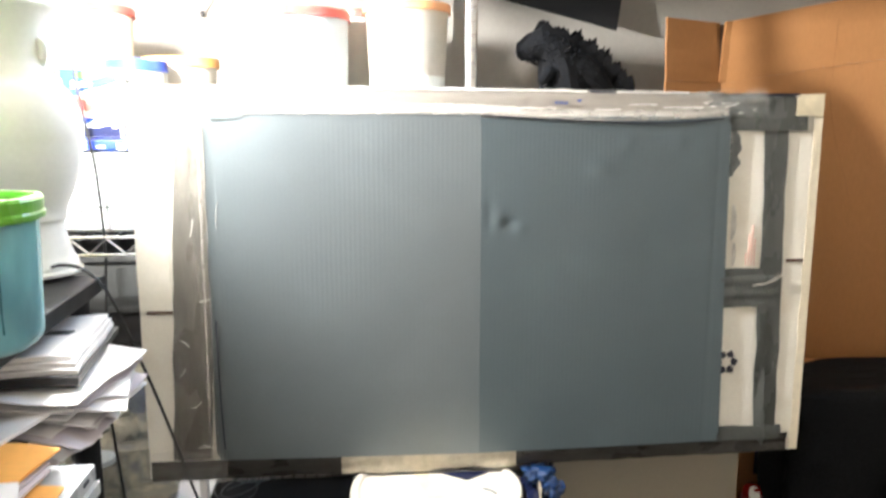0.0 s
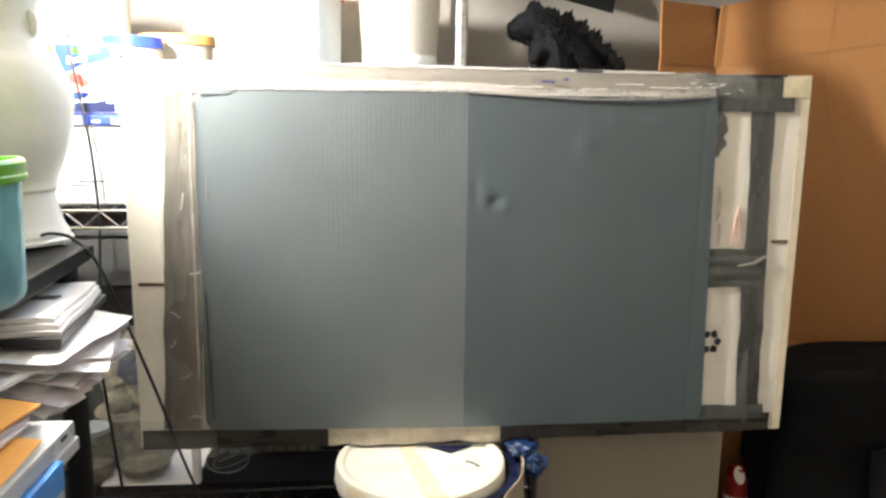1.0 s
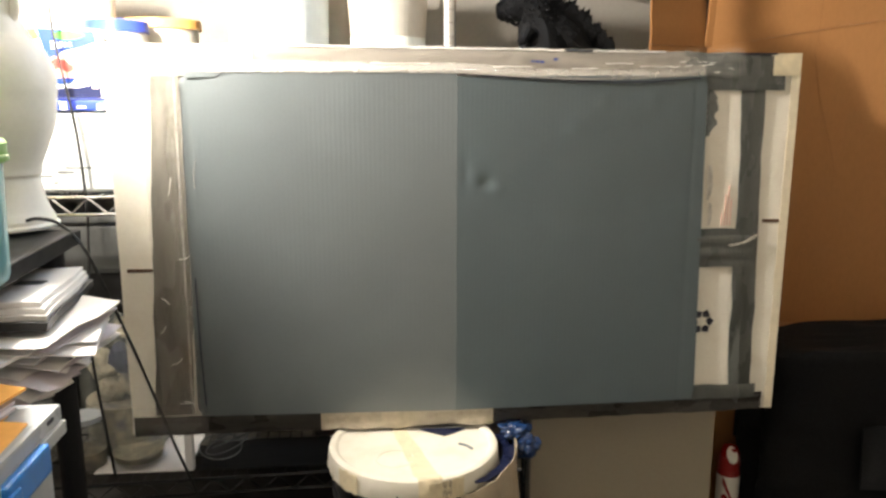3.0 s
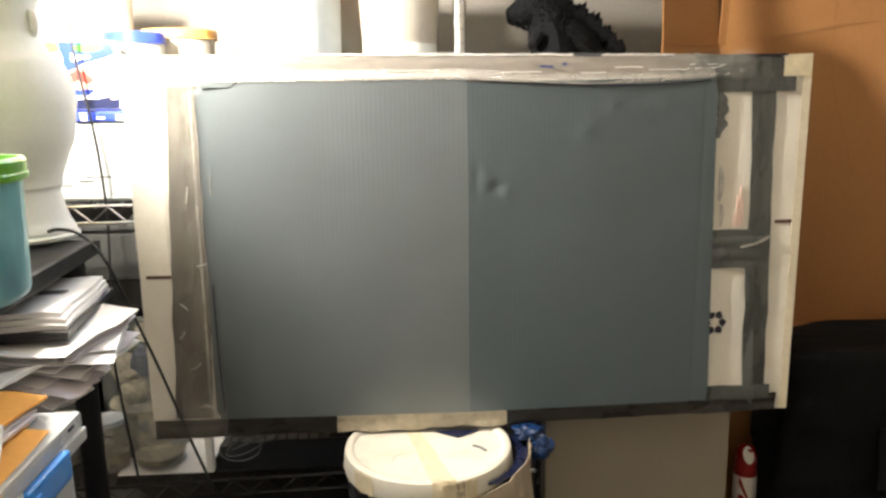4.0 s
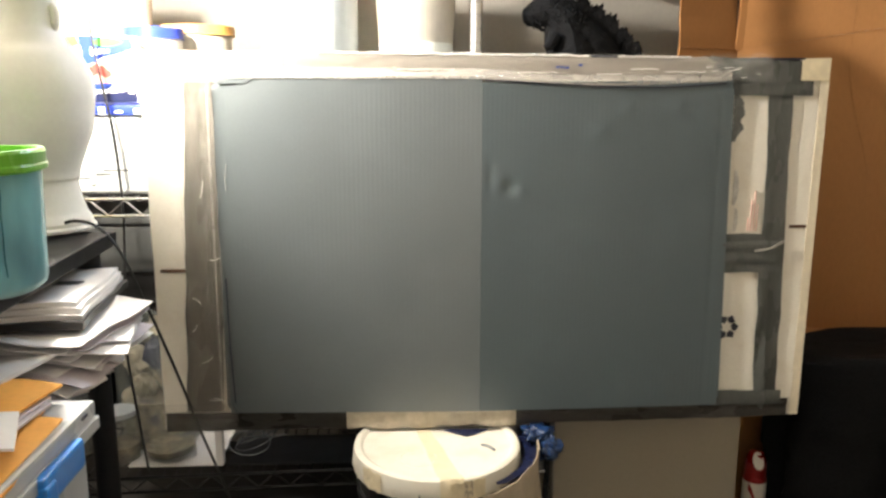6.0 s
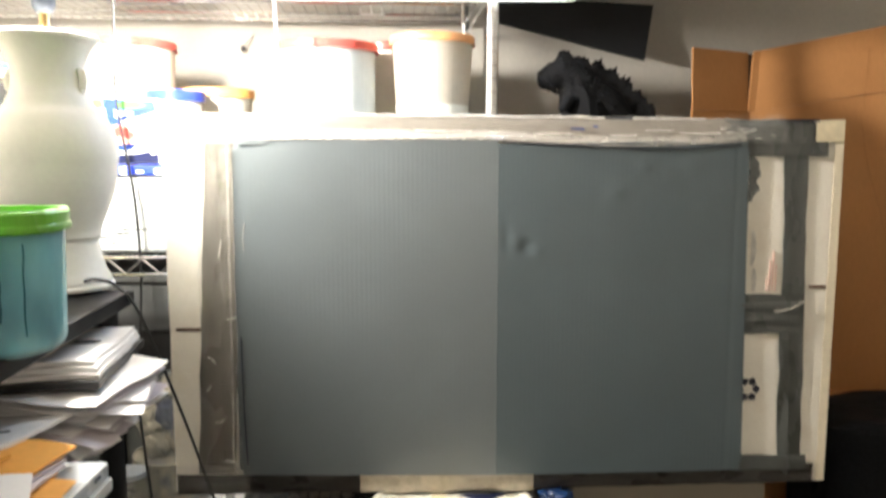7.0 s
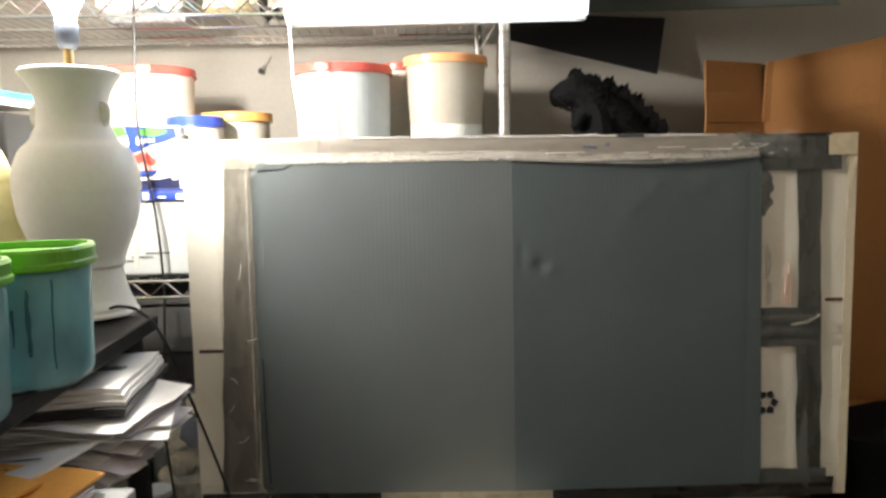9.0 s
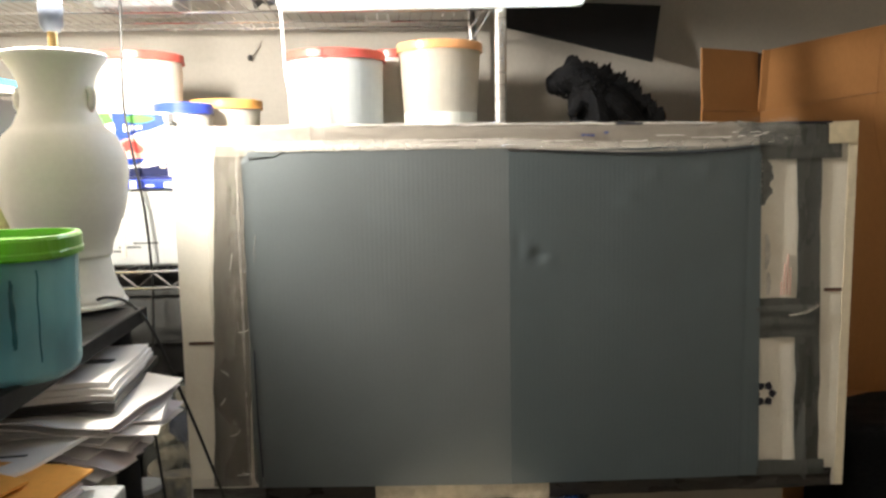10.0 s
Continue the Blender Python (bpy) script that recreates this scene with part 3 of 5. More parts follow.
def shelving():
    t = thing("wire_shelving_unit", "chrome wire shelving unit with zigzag edge rails", "shelf", (SX1 - (SX1 - SX0) * math.cos(radians(3)), SY0 - (SX1 - SX0) * math.sin(radians(3)), 0), turn=3)
    L, D = SX1 - SX0, SY1 - SY0
    for x, y in ((0, 0), (L, 0), (0, D), (L, D)):
        pr = []
        z = 0.0
        while z < 1.425:
            pr += [(0.0125, z), (0.0125, z + 0.0215), (0.0112, z + 0.0225), (0.0112, z + 0.0245)]
            z += 0.0255
        pr += [(0.0125, 1.446), (0.010, 1.449), (0, 1.450)]
        part("post", lathe([(0, 0)] + pr, 20, centre=(x, y, 0)), "chrome", t, smooth=False)
    for z, mat in ((0.235, "blackwire"), (0.822, "chrome"), (1.374, "chrome")):
        s = part("shelf_rail", rod([(0, 0, z), (L, 0, z)], 0.0032, 8), mat, t, "wire shelf front rail")
        part("lower_rail", rod([(0, 0, z - 0.033), (L, 0, z - 0.033)], 0.0032, 8), mat, s)
        zig = []
        n = int(L / 0.032)
        for k in range(n + 1):
            zig.append((L * k / n, 0.0, z - (0.002 if k % 2 else 0.031)))
        part("zigzag", rod(zig, 0.0024, 6, smooth_path=False), mat, s)
        part("back_rail", rod([(0, D, z), (L, D, z)], 0.0032, 8), mat, s)
        for x in (0, L):
            part("side_rail", rod([(x, 0, z), (x, D, z)], 0.0032, 8), mat, s)
            part("side_rail", rod([(x, 0, z - 0.033), (x, D, z - 0.033)], 0.0032, 8), mat, s)
        bm = bmesh.new()
        for k in range(1, int(L / 0.026)):
            rod([(k * 0.026, -0.001, z - 0.004), (k * 0.026, D, z - 0.004)], 0.0014, 5, bm)
        for y in (0.13, 0.27, 0.40):
            rod([(0, y, z - 0.008), (L, y, z - 0.008)], 0.0026, 6, bm)
        tagged(part("deck_grid", bm, mat, s), kind="stuff")
        for x, y in ((0, 0), (L, 0)):
            part("collar", lathe([(0.0128, z - 0.036), (0.0175, z - 0.034), (0.0165, z + 0.002), (0.0128, z + 0.004)], 20, centre=(x, y, 0)), mat, s)
    return t


shelving()


# ---- led tube ----
def led_tube():
    t = thing("led_tube_lamp", "glowing cool white tube lamp along the shelf edge", "lamp", (TUBE_A, TUBE_Y, TUBE_Z))
    L = TUBE_B - TUBE_A
    part("tube", rod([(0.012, 0, 0), (L - 0.012, 0, 0)], 0.0185, 16), "led", t, "glowing tube", smooth=True)
    for x0, x1 in ((0.0, 0.016), (L - 0.016, L)):
        part("end_cap", rod([(x0, 0, 0), (x1, 0, 0)], 0.0195, 16), "frost", t)
    part("mount", block(0.0, L, 0.0195, 0.034, -0.024, 0.026, 0.002), "frost", t, "white mounting strip behind the tube")
    # unseen lip, added to block the tube's light down and backward
    part("light_baffle", block(0.0, L, 0.003, 0.0193, -0.0245, -0.0205, 0.001), "frost", t, "unseen lip added to keep the tube's light off the wall below")
    for x in (0.06, L / 2 - 0.07):
        part("clip", block(x, x + 0.012, 0.010, 0.046, -0.006, 0.034, 0.002), "chrome", t)
    return t


led_tube()


# ---- table lamp ----
def table_lamp():
    t = thing("table_lamp", "matte white ceramic vase lamp with a bare lit bulb", "lamp", (BULB[0], BULB[1], 0.818))
    body = [(0, 0.004), (0.072, 0.004), (0.0745, 0.012), (0.071, 0.020), (0.067, 0.028), (0.061, 0.050), (0.0575, 0.072), (0.061, 0.078), (0.063, 0.092),
            (0.075, 0.122), (0.0865, 0.155), (0.0905, 0.185), (0.0925, 0.205), (0.089, 0.232), (0.078, 0.258), (0.064, 0.272), (0.0575, 0.285),
            (0.0515, 0.300), (0.050, 0.320), (0.054, 0.342), (0.064, 0.362), (0.0715, 0.371), (0.0725, 0.376), (0.070, 0.379), (0.03, 0.377), (0, 0.377)]
    part("vase_body", lathe([body[0], body[1]] + rounded(body[2:-2], 5) + body[-2:], 72), "ceramic", t, smooth=True)
    part("base_plate", lathe([(0, 0), (0.078, 0), (0.079, 0.004), (0.076, 0.0075), (0, 0.0075)], 48), "ceramic", t, smooth=True)
    for s in (-1, 1):
        ring = [(s * 0.046, -0.006, 0.292), (s * 0.0535, -0.008, 0.302), (s * 0.0555, -0.008, 0.315), (s * 0.053, -0.008, 0.324), (s * 0.046, -0.006, 0.326)]
        part("handle", rod(ring, 0.0062, 10), "ceramic", t, "small scroll handle", smooth=True)
    part("stem", lathe([(0.012, 0.376), (0.012, 0.381), (0.007, 0.384), (0.007, 0.412), (0.011, 0.416)], 20), "brass", t, "brass stem", smooth=True)
    part("socket", lathe([(0.0, 0.410), (0.011, 0.411), (0.0165, 0.420), (0.0175, 0.448), (0.015, 0.452), (0, 0.452)], 24), "socket", t, "dark bulb socket", smooth=True)
    bulb = [(0, 0.450), (0.013, 0.451), (0.014, 0.462), (0.022, 0.480), (0.0295, 0.500), (0.030, 0.512), (0.025, 0.530), (0.013, 0.541), (0, 0.543)]
    part("bulb", lathe(bulb, 28), "bulb", t, "glowing bulb", smooth=True)
    return t


table_lamp()


# ---- dark resin shelf unit beside the camera ----
def resin_shelf():
    t = thing("resin_shelf_unit", "dark grey resin shelf unit with round posts", "shelf", (-0.545, 0.18, 0))
    # right edge leans slightly away to the left with depth
    for z0, z1 in ((0.793, 0.812), (0.30, 0.335)):
        def fn(u, v, z0=z0, z1=z1):
            y = 0.92 * v
            xr = 0.022 - 0.07 * (y / 0.92)
            return (xr - 0.46 * (1 - u), y, (z0 + z1) / 2)
        part("shelf_deck", sheet(fn, 1, 1, z1 - z0), "resin", t, "dark resin shelf deck")
    rim = part("shelf_rim", block(-0.002, 0.010, 0, 0.90, 0.793, 0.8155, 0.003, m=Matrix.Rotation(radians(4.35), 4, "Z") @ Matrix.Translation((0.014, 0, 0))), "resin", t, "raised shelf rim")
    for x, y in ((-0.069, 0.862), (-0.40, 0.862), (-0.005, 0.05), (-0.40, 0.05)):
        part("post", lathe([(0, 0), (0.021, 0), (0.021, 0.30), (0.0175, 0.302), (0.0175, 0.793), (0, 0.793)], 20, centre=(x, y, 0)), "resin", t, smooth=True)
    return t


resin_shelf()


def tub(x, y, turn, level):
    t = thing("storage_tub", "cloudy blue plastic tub with a lime green lid, paint residue inside", "tub", (x, y, 0.8125), "tubs on the shelf", turn=turn)
    r = 0.068

    def squircle(rad, z, bm, n=48):
        out = []
        for k in range(n):
            a = 2 * math.pi * k / n
            c, s = math.cos(a), math.sin(a)
            f = rad / (abs(c) ** 2.6 + abs(s) ** 2.6) ** (1 / 2.6)
            out.append(bm.verts.new((f * c, f * s, z)))
        return out

    def skin(levels, cap=True):
        bm = bmesh.new()
        rings = [squircle(a, z, bm) for a, z in levels]
        for lo, hi in zip(rings, rings[1:]):
            for k in range(len(lo)):
                j = (k + 1) % len(lo)
                bm.faces.new((lo[k], lo[j], hi[j], hi[k]))
        if cap:
            bm.faces.new(rings[0][::-1])
            bm.faces.new(rings[-1])
        return bm

    part("tub_body", skin([(r * 0.80, 0.0), (r * 0.86, 0.003), (r * 0.90, 0.010), (r * 0.955, 0.128)], cap=True), "tubplastic", t, smooth=True)
    part("paint_residue", skin([(r * 0.76, 0.004), (r * 0.84, 0.012), (r * (0.85 + 0.05 * level), 0.118 * level)]), "tubpaint", t, "blue paint residue", smooth=True)
    rng = random.Random(int(1000 * y))
    for k in range(8):
        a = radians(-62 - turn + rng.uniform(-50, 40))
        c, s = math.cos(a), math.sin(a)
        f = 1 / (abs(c) ** 2.6 + abs(s) ** 2.6) ** (1 / 2.6)
        top, low = rng.uniform(0.085, 0.120), rng.uniform(0.020, 0.075)
        pts = [((r * (0.905 + 0.05 * z / 0.128)) * f * c, (r * (0.905 + 0.05 * z / 0.128)) * f * s, z) for z in (top, (top + low) / 2, low)]
        drip = rod(pts, rng.choice((0.0008, 0.0012, 0.0018)), 6, steps=6)
        seed = rng.uniform(0, 9)
        for v in drip.verts:
            v.co.x += 0.0016 * wob(v.co.z * 60, 0, 1, seed)
        part("drip", drip, "drip", t, "dark dried drip")
    lid = part("lid", skin([(r * 0.99, 0.126), (r * 1.02, 0.128), (r * 1.03, 0.146), (r * 1.0, 0.1495), (r * 0.93, 0.1495), (r * 0.91, 0.141)]), "greenlid", t, "lime green snap lid", smooth=False)
    part("lid_label", block(-0.030, 0.004, -0.050, -0.036, 0.1405, 0.1425, 0.0008), "label", lid, "scrap of white label")
    part("lid_band", skin([(r * 1.035, 0.1275), (r * 1.045, 0.129), (r * 1.045, 0.133), (r * 1.03, 0.135)], cap=False), "greenlid", lid)
    return t


tub(-0.592, 0.735, 8, 1.04)
tub(-0.597, 0.575, 4, 1.03)


# ---- papers and trays on the lower deck ----
def leaf_of_paper(t, name, mat, cx, cy, z, w, d, turn, sag=0.0, seed=0.0, thick=0.0012, label="", curl=0.0, tilt=0.0, ripple=0.004):
    c, s = math.cos(radians(turn)), math.sin(radians(turn))

    def fn(u, v):
        x, y = (u - 0.5) * w, (v - 0.5) * d
        over = max(0.0, u - 0.55) / 0.45
        dz = -sag * over ** 2 + curl * (1 - v) ** 3 + ripple * (wob(x * 9, y * 9, 1, seed) + 0.5 * wob(x * 24, y * 24, 1, seed + 3)) * (0.3 + over) + tilt * (u - 0.5)
        return (cx + x * c - y * s, cy + x * s + y * c, z + dz)
    return part(name, sheet(fn, 18, 14, thick), mat, t, label, smooth=True)


def paper_pile():
    t = thing("paper_pile", "untidy pile of white papers and mail spilling over a shelf", "papers", (-0.70, 0.85, 0.335))
    o = Vector((0.70, -0.85, -0.335))
    rng = random.Random(5)
    # bundle under the loose sheets
    for k in range(7):
        z = 0.345 + 0.048 * k
        part("paper_bundle", block(-0.93 + o.x + rng.uniform(0, 0.02), -0.645 + o.x + rng.uniform(-0.03, 0.0), 0.72 + o.y, 0.99 + o.y, z - 0.0095 + o.z, z + 0.038 + o.z, 0.004), "paperlilac" if k % 2 else "paper", t)
    for k in range(20):
        leaf_of_paper(t, "loose_sheet", "paper" if k % 5 else "paperlilac", -0.632 + o.x + rng.uniform(-0.016, 0.012), 0.893 + o.y + rng.uniform(-0.010, 0.012), 0.698 + 0.0021 * k + o.z,
                      0.240 + rng.uniform(-0.03, 0.014), 0.178 + rng.uniform(-0.015, 0.022), 4 + rng.uniform(-12, 11), 0.016 - 0.0006 * k, 3 + 0.05 * k, 0.0012, ripple=0.0075)
    for k in range(4):
        leaf_of_paper(t, "curled_sheet", "paperlilac" if k % 2 else "paper", -0.618 + o.x + 0.01 * k, 0.842 + o.y - 0.006 * k, 0.692 + 0.003 * k + o.z, 0.16, 0.11, -24 + 7 * k, 0.026 - 0.004 * k, 40 + k, 0.001, "crumpled pale sheet", ripple=0.010)
    leaf_of_paper(t, "drooping_sheet", "paperlilac", -0.628 + o.x, 0.850 + o.y, 0.696 + o.z, 0.125, 0.115, -42, 0.045, 31, 0.001, "drooping pale sheet")
    leaf_of_paper(t, "black_folder", "blackplastic", -0.660 + o.x, 0.914 + o.y, 0.7455 + o.z, 0.235, 0.222, 7.5, 0.0, 200, 0.010, "black folder among the papers")
    for k in range(3):
        leaf_of_paper(t, "letter", "paper", -0.663 + o.x + rng.uniform(-0.003, 0.002), 0.917 + o.y + 0.002 * k, 0.7537 + 0.0066 * k + o.z, 0.230 - 0.004 * k, 0.216 - 0.009 * k, 7.5 + rng.uniform(-1.2, 1.2), 0.0, 200, 0.0062)
    part("stamp_mark", block(-0.640 + o.x, -0.622 + o.x, 0.925 + o.y, 0.935 + o.y, 0.769 + o.z, 0.7725 + o.z), "ink_and_shade", t, "small dark print on a letter")
    for k in range(3):
        part("print_line", block(-0.612 + o.x, -0.578 + o.x, 0.925 + 0.008 * k + o.y, 0.9268 + 0.008 * k + o.y, 0.769 + o.z, 0.7722 + o.z), "scuff", t, "unreadable print")
    leaf_of_paper(t, "magazine", "paper", -0.655 + o.x, 0.700 + o.y, 0.712 + o.z, 0.17, 0.25, -14, 0.0, 61, 0.004, "printed magazine", tilt=0.02)
    for k in range(4):
        leaf_of_paper(t, "magazine_print", "scuff", -0.645 + 0.02 * (k % 2) + o.x, 0.655 + 0.03 * k + o.y, 0.7158 + o.z, 0.07, 0.004, -14, 0.0, 61, 0.001, "unreadable print", tilt=0.0085)
    part("black_case", block(-0.80 + o.x, -0.57 + o.x, 0.58 + o.y, 0.80 + o.y, 0.688 + o.z, 0.698 + o.z, 0.003), "blackplastic", t, "black binder")
    leaf_of_paper(t, "white_sheet", "paper", -0.690 + o.x, 0.765 + o.y, 0.662 + o.z, 0.20, 0.17, 12, 0.012, 81, 0.0015, "white sheet", tilt=-0.02)
    leaf_of_paper(t, "lilac_sheet", "paperlilac", -0.690 + o.x, 0.745 + o.y, 0.648 + o.z, 0.18, 0.19, 18, 0.012, 82, 0.002, "pale lilac envelope", tilt=-0.02)
    return t


paper_pile()


def envelope_tray():
    t = thing("plastic_tray", "grey plastic storage box with a blue latch under envelopes", "storage box", (-0.467, 0.308, 0.335))
    lean = pose(0, 0, 0.348, 0, 0, 1.5)
    part("tray_body", block(-0.216, -0.010, 0.016, 0.400, -0.347, -0.004, 0.007, m=lean), "trayclear", t)
    rim = part("tray_rim", block(-0.224, 0.0, 0.008, 0.410, -0.008, 0.011, 0.004, m=lean), "trayclear", t, "pale tray rim")
    part("rim_lip", block(-0.004, 0.004, 0.010, 0.408, -0.020, -0.006, 0.002, m=lean), "trayclear", rim)
    part("rim_slot", block(-0.006, 0.0012, 0.372, 0.386, 0.002, 0.006, 0.001, m=lean), "ink_and_shade", rim, "small dark slot in the rim")
    part("latch", block(-0.003, 0.010, 0.262, 0.352, -0.036, -0.006, 0.004, m=lean), "bluelatch", t, "bright blue latch")
    part("latch_hinge", block(-0.002, 0.013, 0.261, 0.282, -0.041, -0.014, 0.003, m=lean), "bluelatch", t, "bright blue latch hinge")
    rows = ((-0.102, 0.205, 0.0135, 5, 0.196, 0.315, "manila"), (-0.106, 0.200, 0.0175, 3.5, 0.190, 0.300, "manila"), (-0.118, 0.215, 0.0215, 1, 0.150, 0.310, "manila"),
            (-0.112, 0.245, 0.0255, 0, 0.140, 0.270, "paperlilac"), (-0.122, 0.255, 0.0295, -3, 0.140, 0.270, "paperlilac"), (-0.124, 0.275, 0.0345, -5, 0.140, 0.275, "manila"),
            (-0.075, 0.262, 0.0395, 24, 0.105, 0.085, "paper"), (-0.078, 0.215, 0.0425, 14, 0.110, 0.060, "paper"), (-0.150, 0.262, 0.0455, -9, 0.100, 0.210, "manila"))
    for k, (dx, dy, dz, tw, w, d, mat) in enumerate(rows):
        leaf_of_paper(t, "envelope", mat, dx, dy, 0.348 + dz, w, d, tw, 0.002, 70 + k, 0.0026, {"manila": "orange manila envelope", "paper": "white envelope"}.get(mat, "pale lilac envelope"), tilt=-0.008)
    return t


envelope_tray()


# ---- bucket under the board ----
def bucket():
    t = thing("bucket", "black bucket with a taped cream white lid", "bucket", (-0.094, 1.240, 0))
    body = [(0, 0), (0.128, 0), (0.131, 0.006), (0.143, 0.30), (0.149, 0.303), (0.149, 0.315), (0.144, 0.318), (0.146, 0.350), (0.150, 0.353), (0.150, 0.366), (0.147, 0.370), (0, 0.370)]
    part("bucket_body", lathe(body, 64), "bucket", t, smooth=False)
    lid = [(0, 0.386), (0.125, 0.386), (0.134, 0.386), (0.1365, 0.3865), (0.1385, 0.3895), (0.142, 0.391), (0.148, 0.391), (0.1525, 0.389), (0.154, 0.384), (0.156, 0.362), (0.1545, 0.352), (0.150, 0.352), (0.150, 0.370), (0, 0.372)]
    part("lid", lathe(lid, 80), "lidwhite", t, "cream white snap lid", smooth=True)
    for k in range(20):
        a = 2 * math.pi * k / 20 + 0.1
        part("lid_notch", block(0.1535, 0.1570, -0.001, 0.001, 0.352, 0.366, m=Matrix.Rotation(a, 4, "Z")), "ink_and_shade" if k in (14,) else "lidwhite", t)

    def strip(u, v):
        y = 0.06 - 0.22 * v
        x = -0.026 + 0.050 * v + (u - 0.5) * (0.026 + 0.016 * v) + 0.004 * wob(y * 20, u, 1, 2)
        r = math.hypot(x, y)
        z = 0.3872 if r < 0.132 else (0.3872 + min(1, (r - 0.132) / 0.008) * 0.0053 if r < 0.1525 else 0.3925 - (r - 0.1525) * 4.0)
        if r > 0.157:
            f = 0.1575 / r
            x, y = x * f, y * f
        return (x, y, z + 0.0008 * wob(x * 40, y * 40, 1, 3))
    part("tape_strip", sheet(strip, 8, 60, 0.0006), "masking", t, "yellowed masking tape across the lid", smooth=True)
    for a0, a1, mat, label in ((-2.55, -2.25, "masking", "yellowed tape on the lid's rim"), (-1.45, -1.05, "masking", "bunched yellowed tape on the rim"), (-1.30, -1.20, "beigebag", "fold of tape")):
        wrap = lambda u, v, a0=a0, a1=a1: (*((0.1572 + 0.0012 * wob(u * 9, v * 5, 1, a0)) * c for c in (math.cos(a0 + (a1 - a0) * u), math.sin(a0 + (a1 - a0) * u))), 0.388 - 0.034 * v + 0.003 * wob(u * 6, v * 2, 1, a1))
        part("tape_patch", sheet(wrap, 24, 8, 0.0006), mat, t, label, smooth=True)
    part("pen_mark", rod([(0.082, -0.012, 0.3865), (0.095, -0.020, 0.3865), (0.104, -0.034, 0.3865)], 0.0028, 6), "scuff", t, "grey marker stroke")
    part("embossed_ring", lathe([(0.030, 0.386), (0.031, 0.3875), (0.033, 0.3875), (0.034, 0.386)], 32, centre=(-0.035, -0.06, 0)), "lidwhite", t)
    part("navy_flap", sheet(lambda u, v: (0.015 + 0.085 * u, 0.020 + 0.030 * (v * (1 - abs(2 * u - 1)) + 1 - (1 - abs(2 * u - 1))), 0.3885 + 0.001 * v), 8, 4, 0.0008), "navybag", t, "dark blue scrap of bag")
    rng = random.Random(8)
    for k in range(26):
        a, z = -1.5 + rng.uniform(-1.2, 1.2), rng.uniform(0.2, 0.34)
        r = 0.1365 + 0.012 * z / 0.3 + 0.0005
        part("paint_speck", lathe([(0, 0), (rng.uniform(0.002, 0.006), 0.0006), (0, 0.0012)], 7, centre=(0, 0, 0)), "scuff", t).matrix_local = Matrix.Translation((r * math.cos(a), r * math.sin(a), z)) @ Matrix.Rotation(a, 4, "Z") @ Matrix.Rotation(math.pi / 2, 4, "Y")
    return t


bucket()


def crumple(name, parent, mat, centre, radii, seed, amp=0.35, freq=9.0, label="", sub=4):
    bm = bmesh.new()
    bmesh.ops.create_icosphere(bm, subdivisions=sub, radius=1)
    for v in bm.verts:
        d = v.co.normalized()
        f = 1 + amp * (abs(noise.noise(d * freq * 0.35 + Vector((seed, 0, 0)))) * 2 - 0.5) + amp * 0.35 * noise.noise(d * freq + Vector((0, seed, 0)))
        v.co = Vector((centre[0] + d.x * f * radii[0], centre[1] + d.y * f * radii[1], centre[2] + d.z * f * radii[2]))
    return part(name, bm, mat, parent, label)


def bags():
    t = thing("plastic_bag", "crumpled blue and beige plastic bags beside a bucket", "bag", (-0.088, 1.240, 0))
    crumple("blue_bag", t, "bluebag", (0.188, 0.030, 0.390), (0.030, 0.026, 0.016), 3.1, 0.34, 3.4, "crumpled shiny blue plastic")
    crumple("blue_bag", t, "bluebag", (0.205, 0.012, 0.366), (0.024, 0.020, 0.024), 5.3, 0.34, 3.4, "crumpled shiny blue plastic")

    def beige(u, v):
        a = -1.45 + 1.65 * u
        lift = 0.372 + 0.018 * u
        r = 0.1585 + 0.028 * u - 0.006 * v + 0.010 * math.sin(v * 3) + 0.006 * wob(a * 6, v * 4, 1, 2)
        return (r * math.cos(a), r * math.sin(a), lift * (1 - v) + 0.015 * v - 0.010 * wob(a * 7, v, 1, 6) * (1 - v) - 0.022 * (1 - v) * (1 - u))
    part("beige_bag", sheet(beige, 50, 24, 0.0016), "beigebag", t, "beige plastic bag hanging round the bucket", smooth=True)

    def navy(u, v):
        a = -0.95 + 1.25 * u
        r = 0.157 + 0.026 * v * u + 0.004 * v
        return (r * math.cos(a), r * math.sin(a), 0.374 - 0.004 * v + 0.003 * wob(a * 8, v * 3, 1, 8))
    part("navy_bag", sheet(navy, 24, 6, 0.0012), "navybag", t, "dark navy bag under the lid", smooth=True)
    return t


bags()


# ---- pale cabinet, can, boxes and cloth ----
def cabinet():
    t = thing("pale_cabinet", "pale grey plain cabinet standing behind the board", "cabinet", (0.35, 1.395, 0))
    part("body", block(-0.197, 0.197, 0.004, 0.36, 0.0, 1.062, 0.004), "cabinet", t)
    part("front_panel", block(-0.195, 0.195, -0.006, 0.003, 0.03, 0.60, 0.001), "cabinet", t, "plain pale front panel")
    return t


cabinet()


def dark_stool():
    t = thing("metal_rack", "dark slim metal rack beside the cabinet", "rack", (0.12, 1.40, 0))
    for x in (-0.006, 0.018):
        part("upright", block(x, x + 0.010, 0, 0.012, 0, 0.44, 0.002), "blackwire", t)
    part("crossbar", block(-0.006, 0.028, 0.001, 0.011, 0.40, 0.415, 0.002), "blackwire", t)
    part("crossbar", block(-0.006, 0.028, 0.001, 0.011, 0.235, 0.243, 0.002), "chrome", t)
    return t


dark_stool()


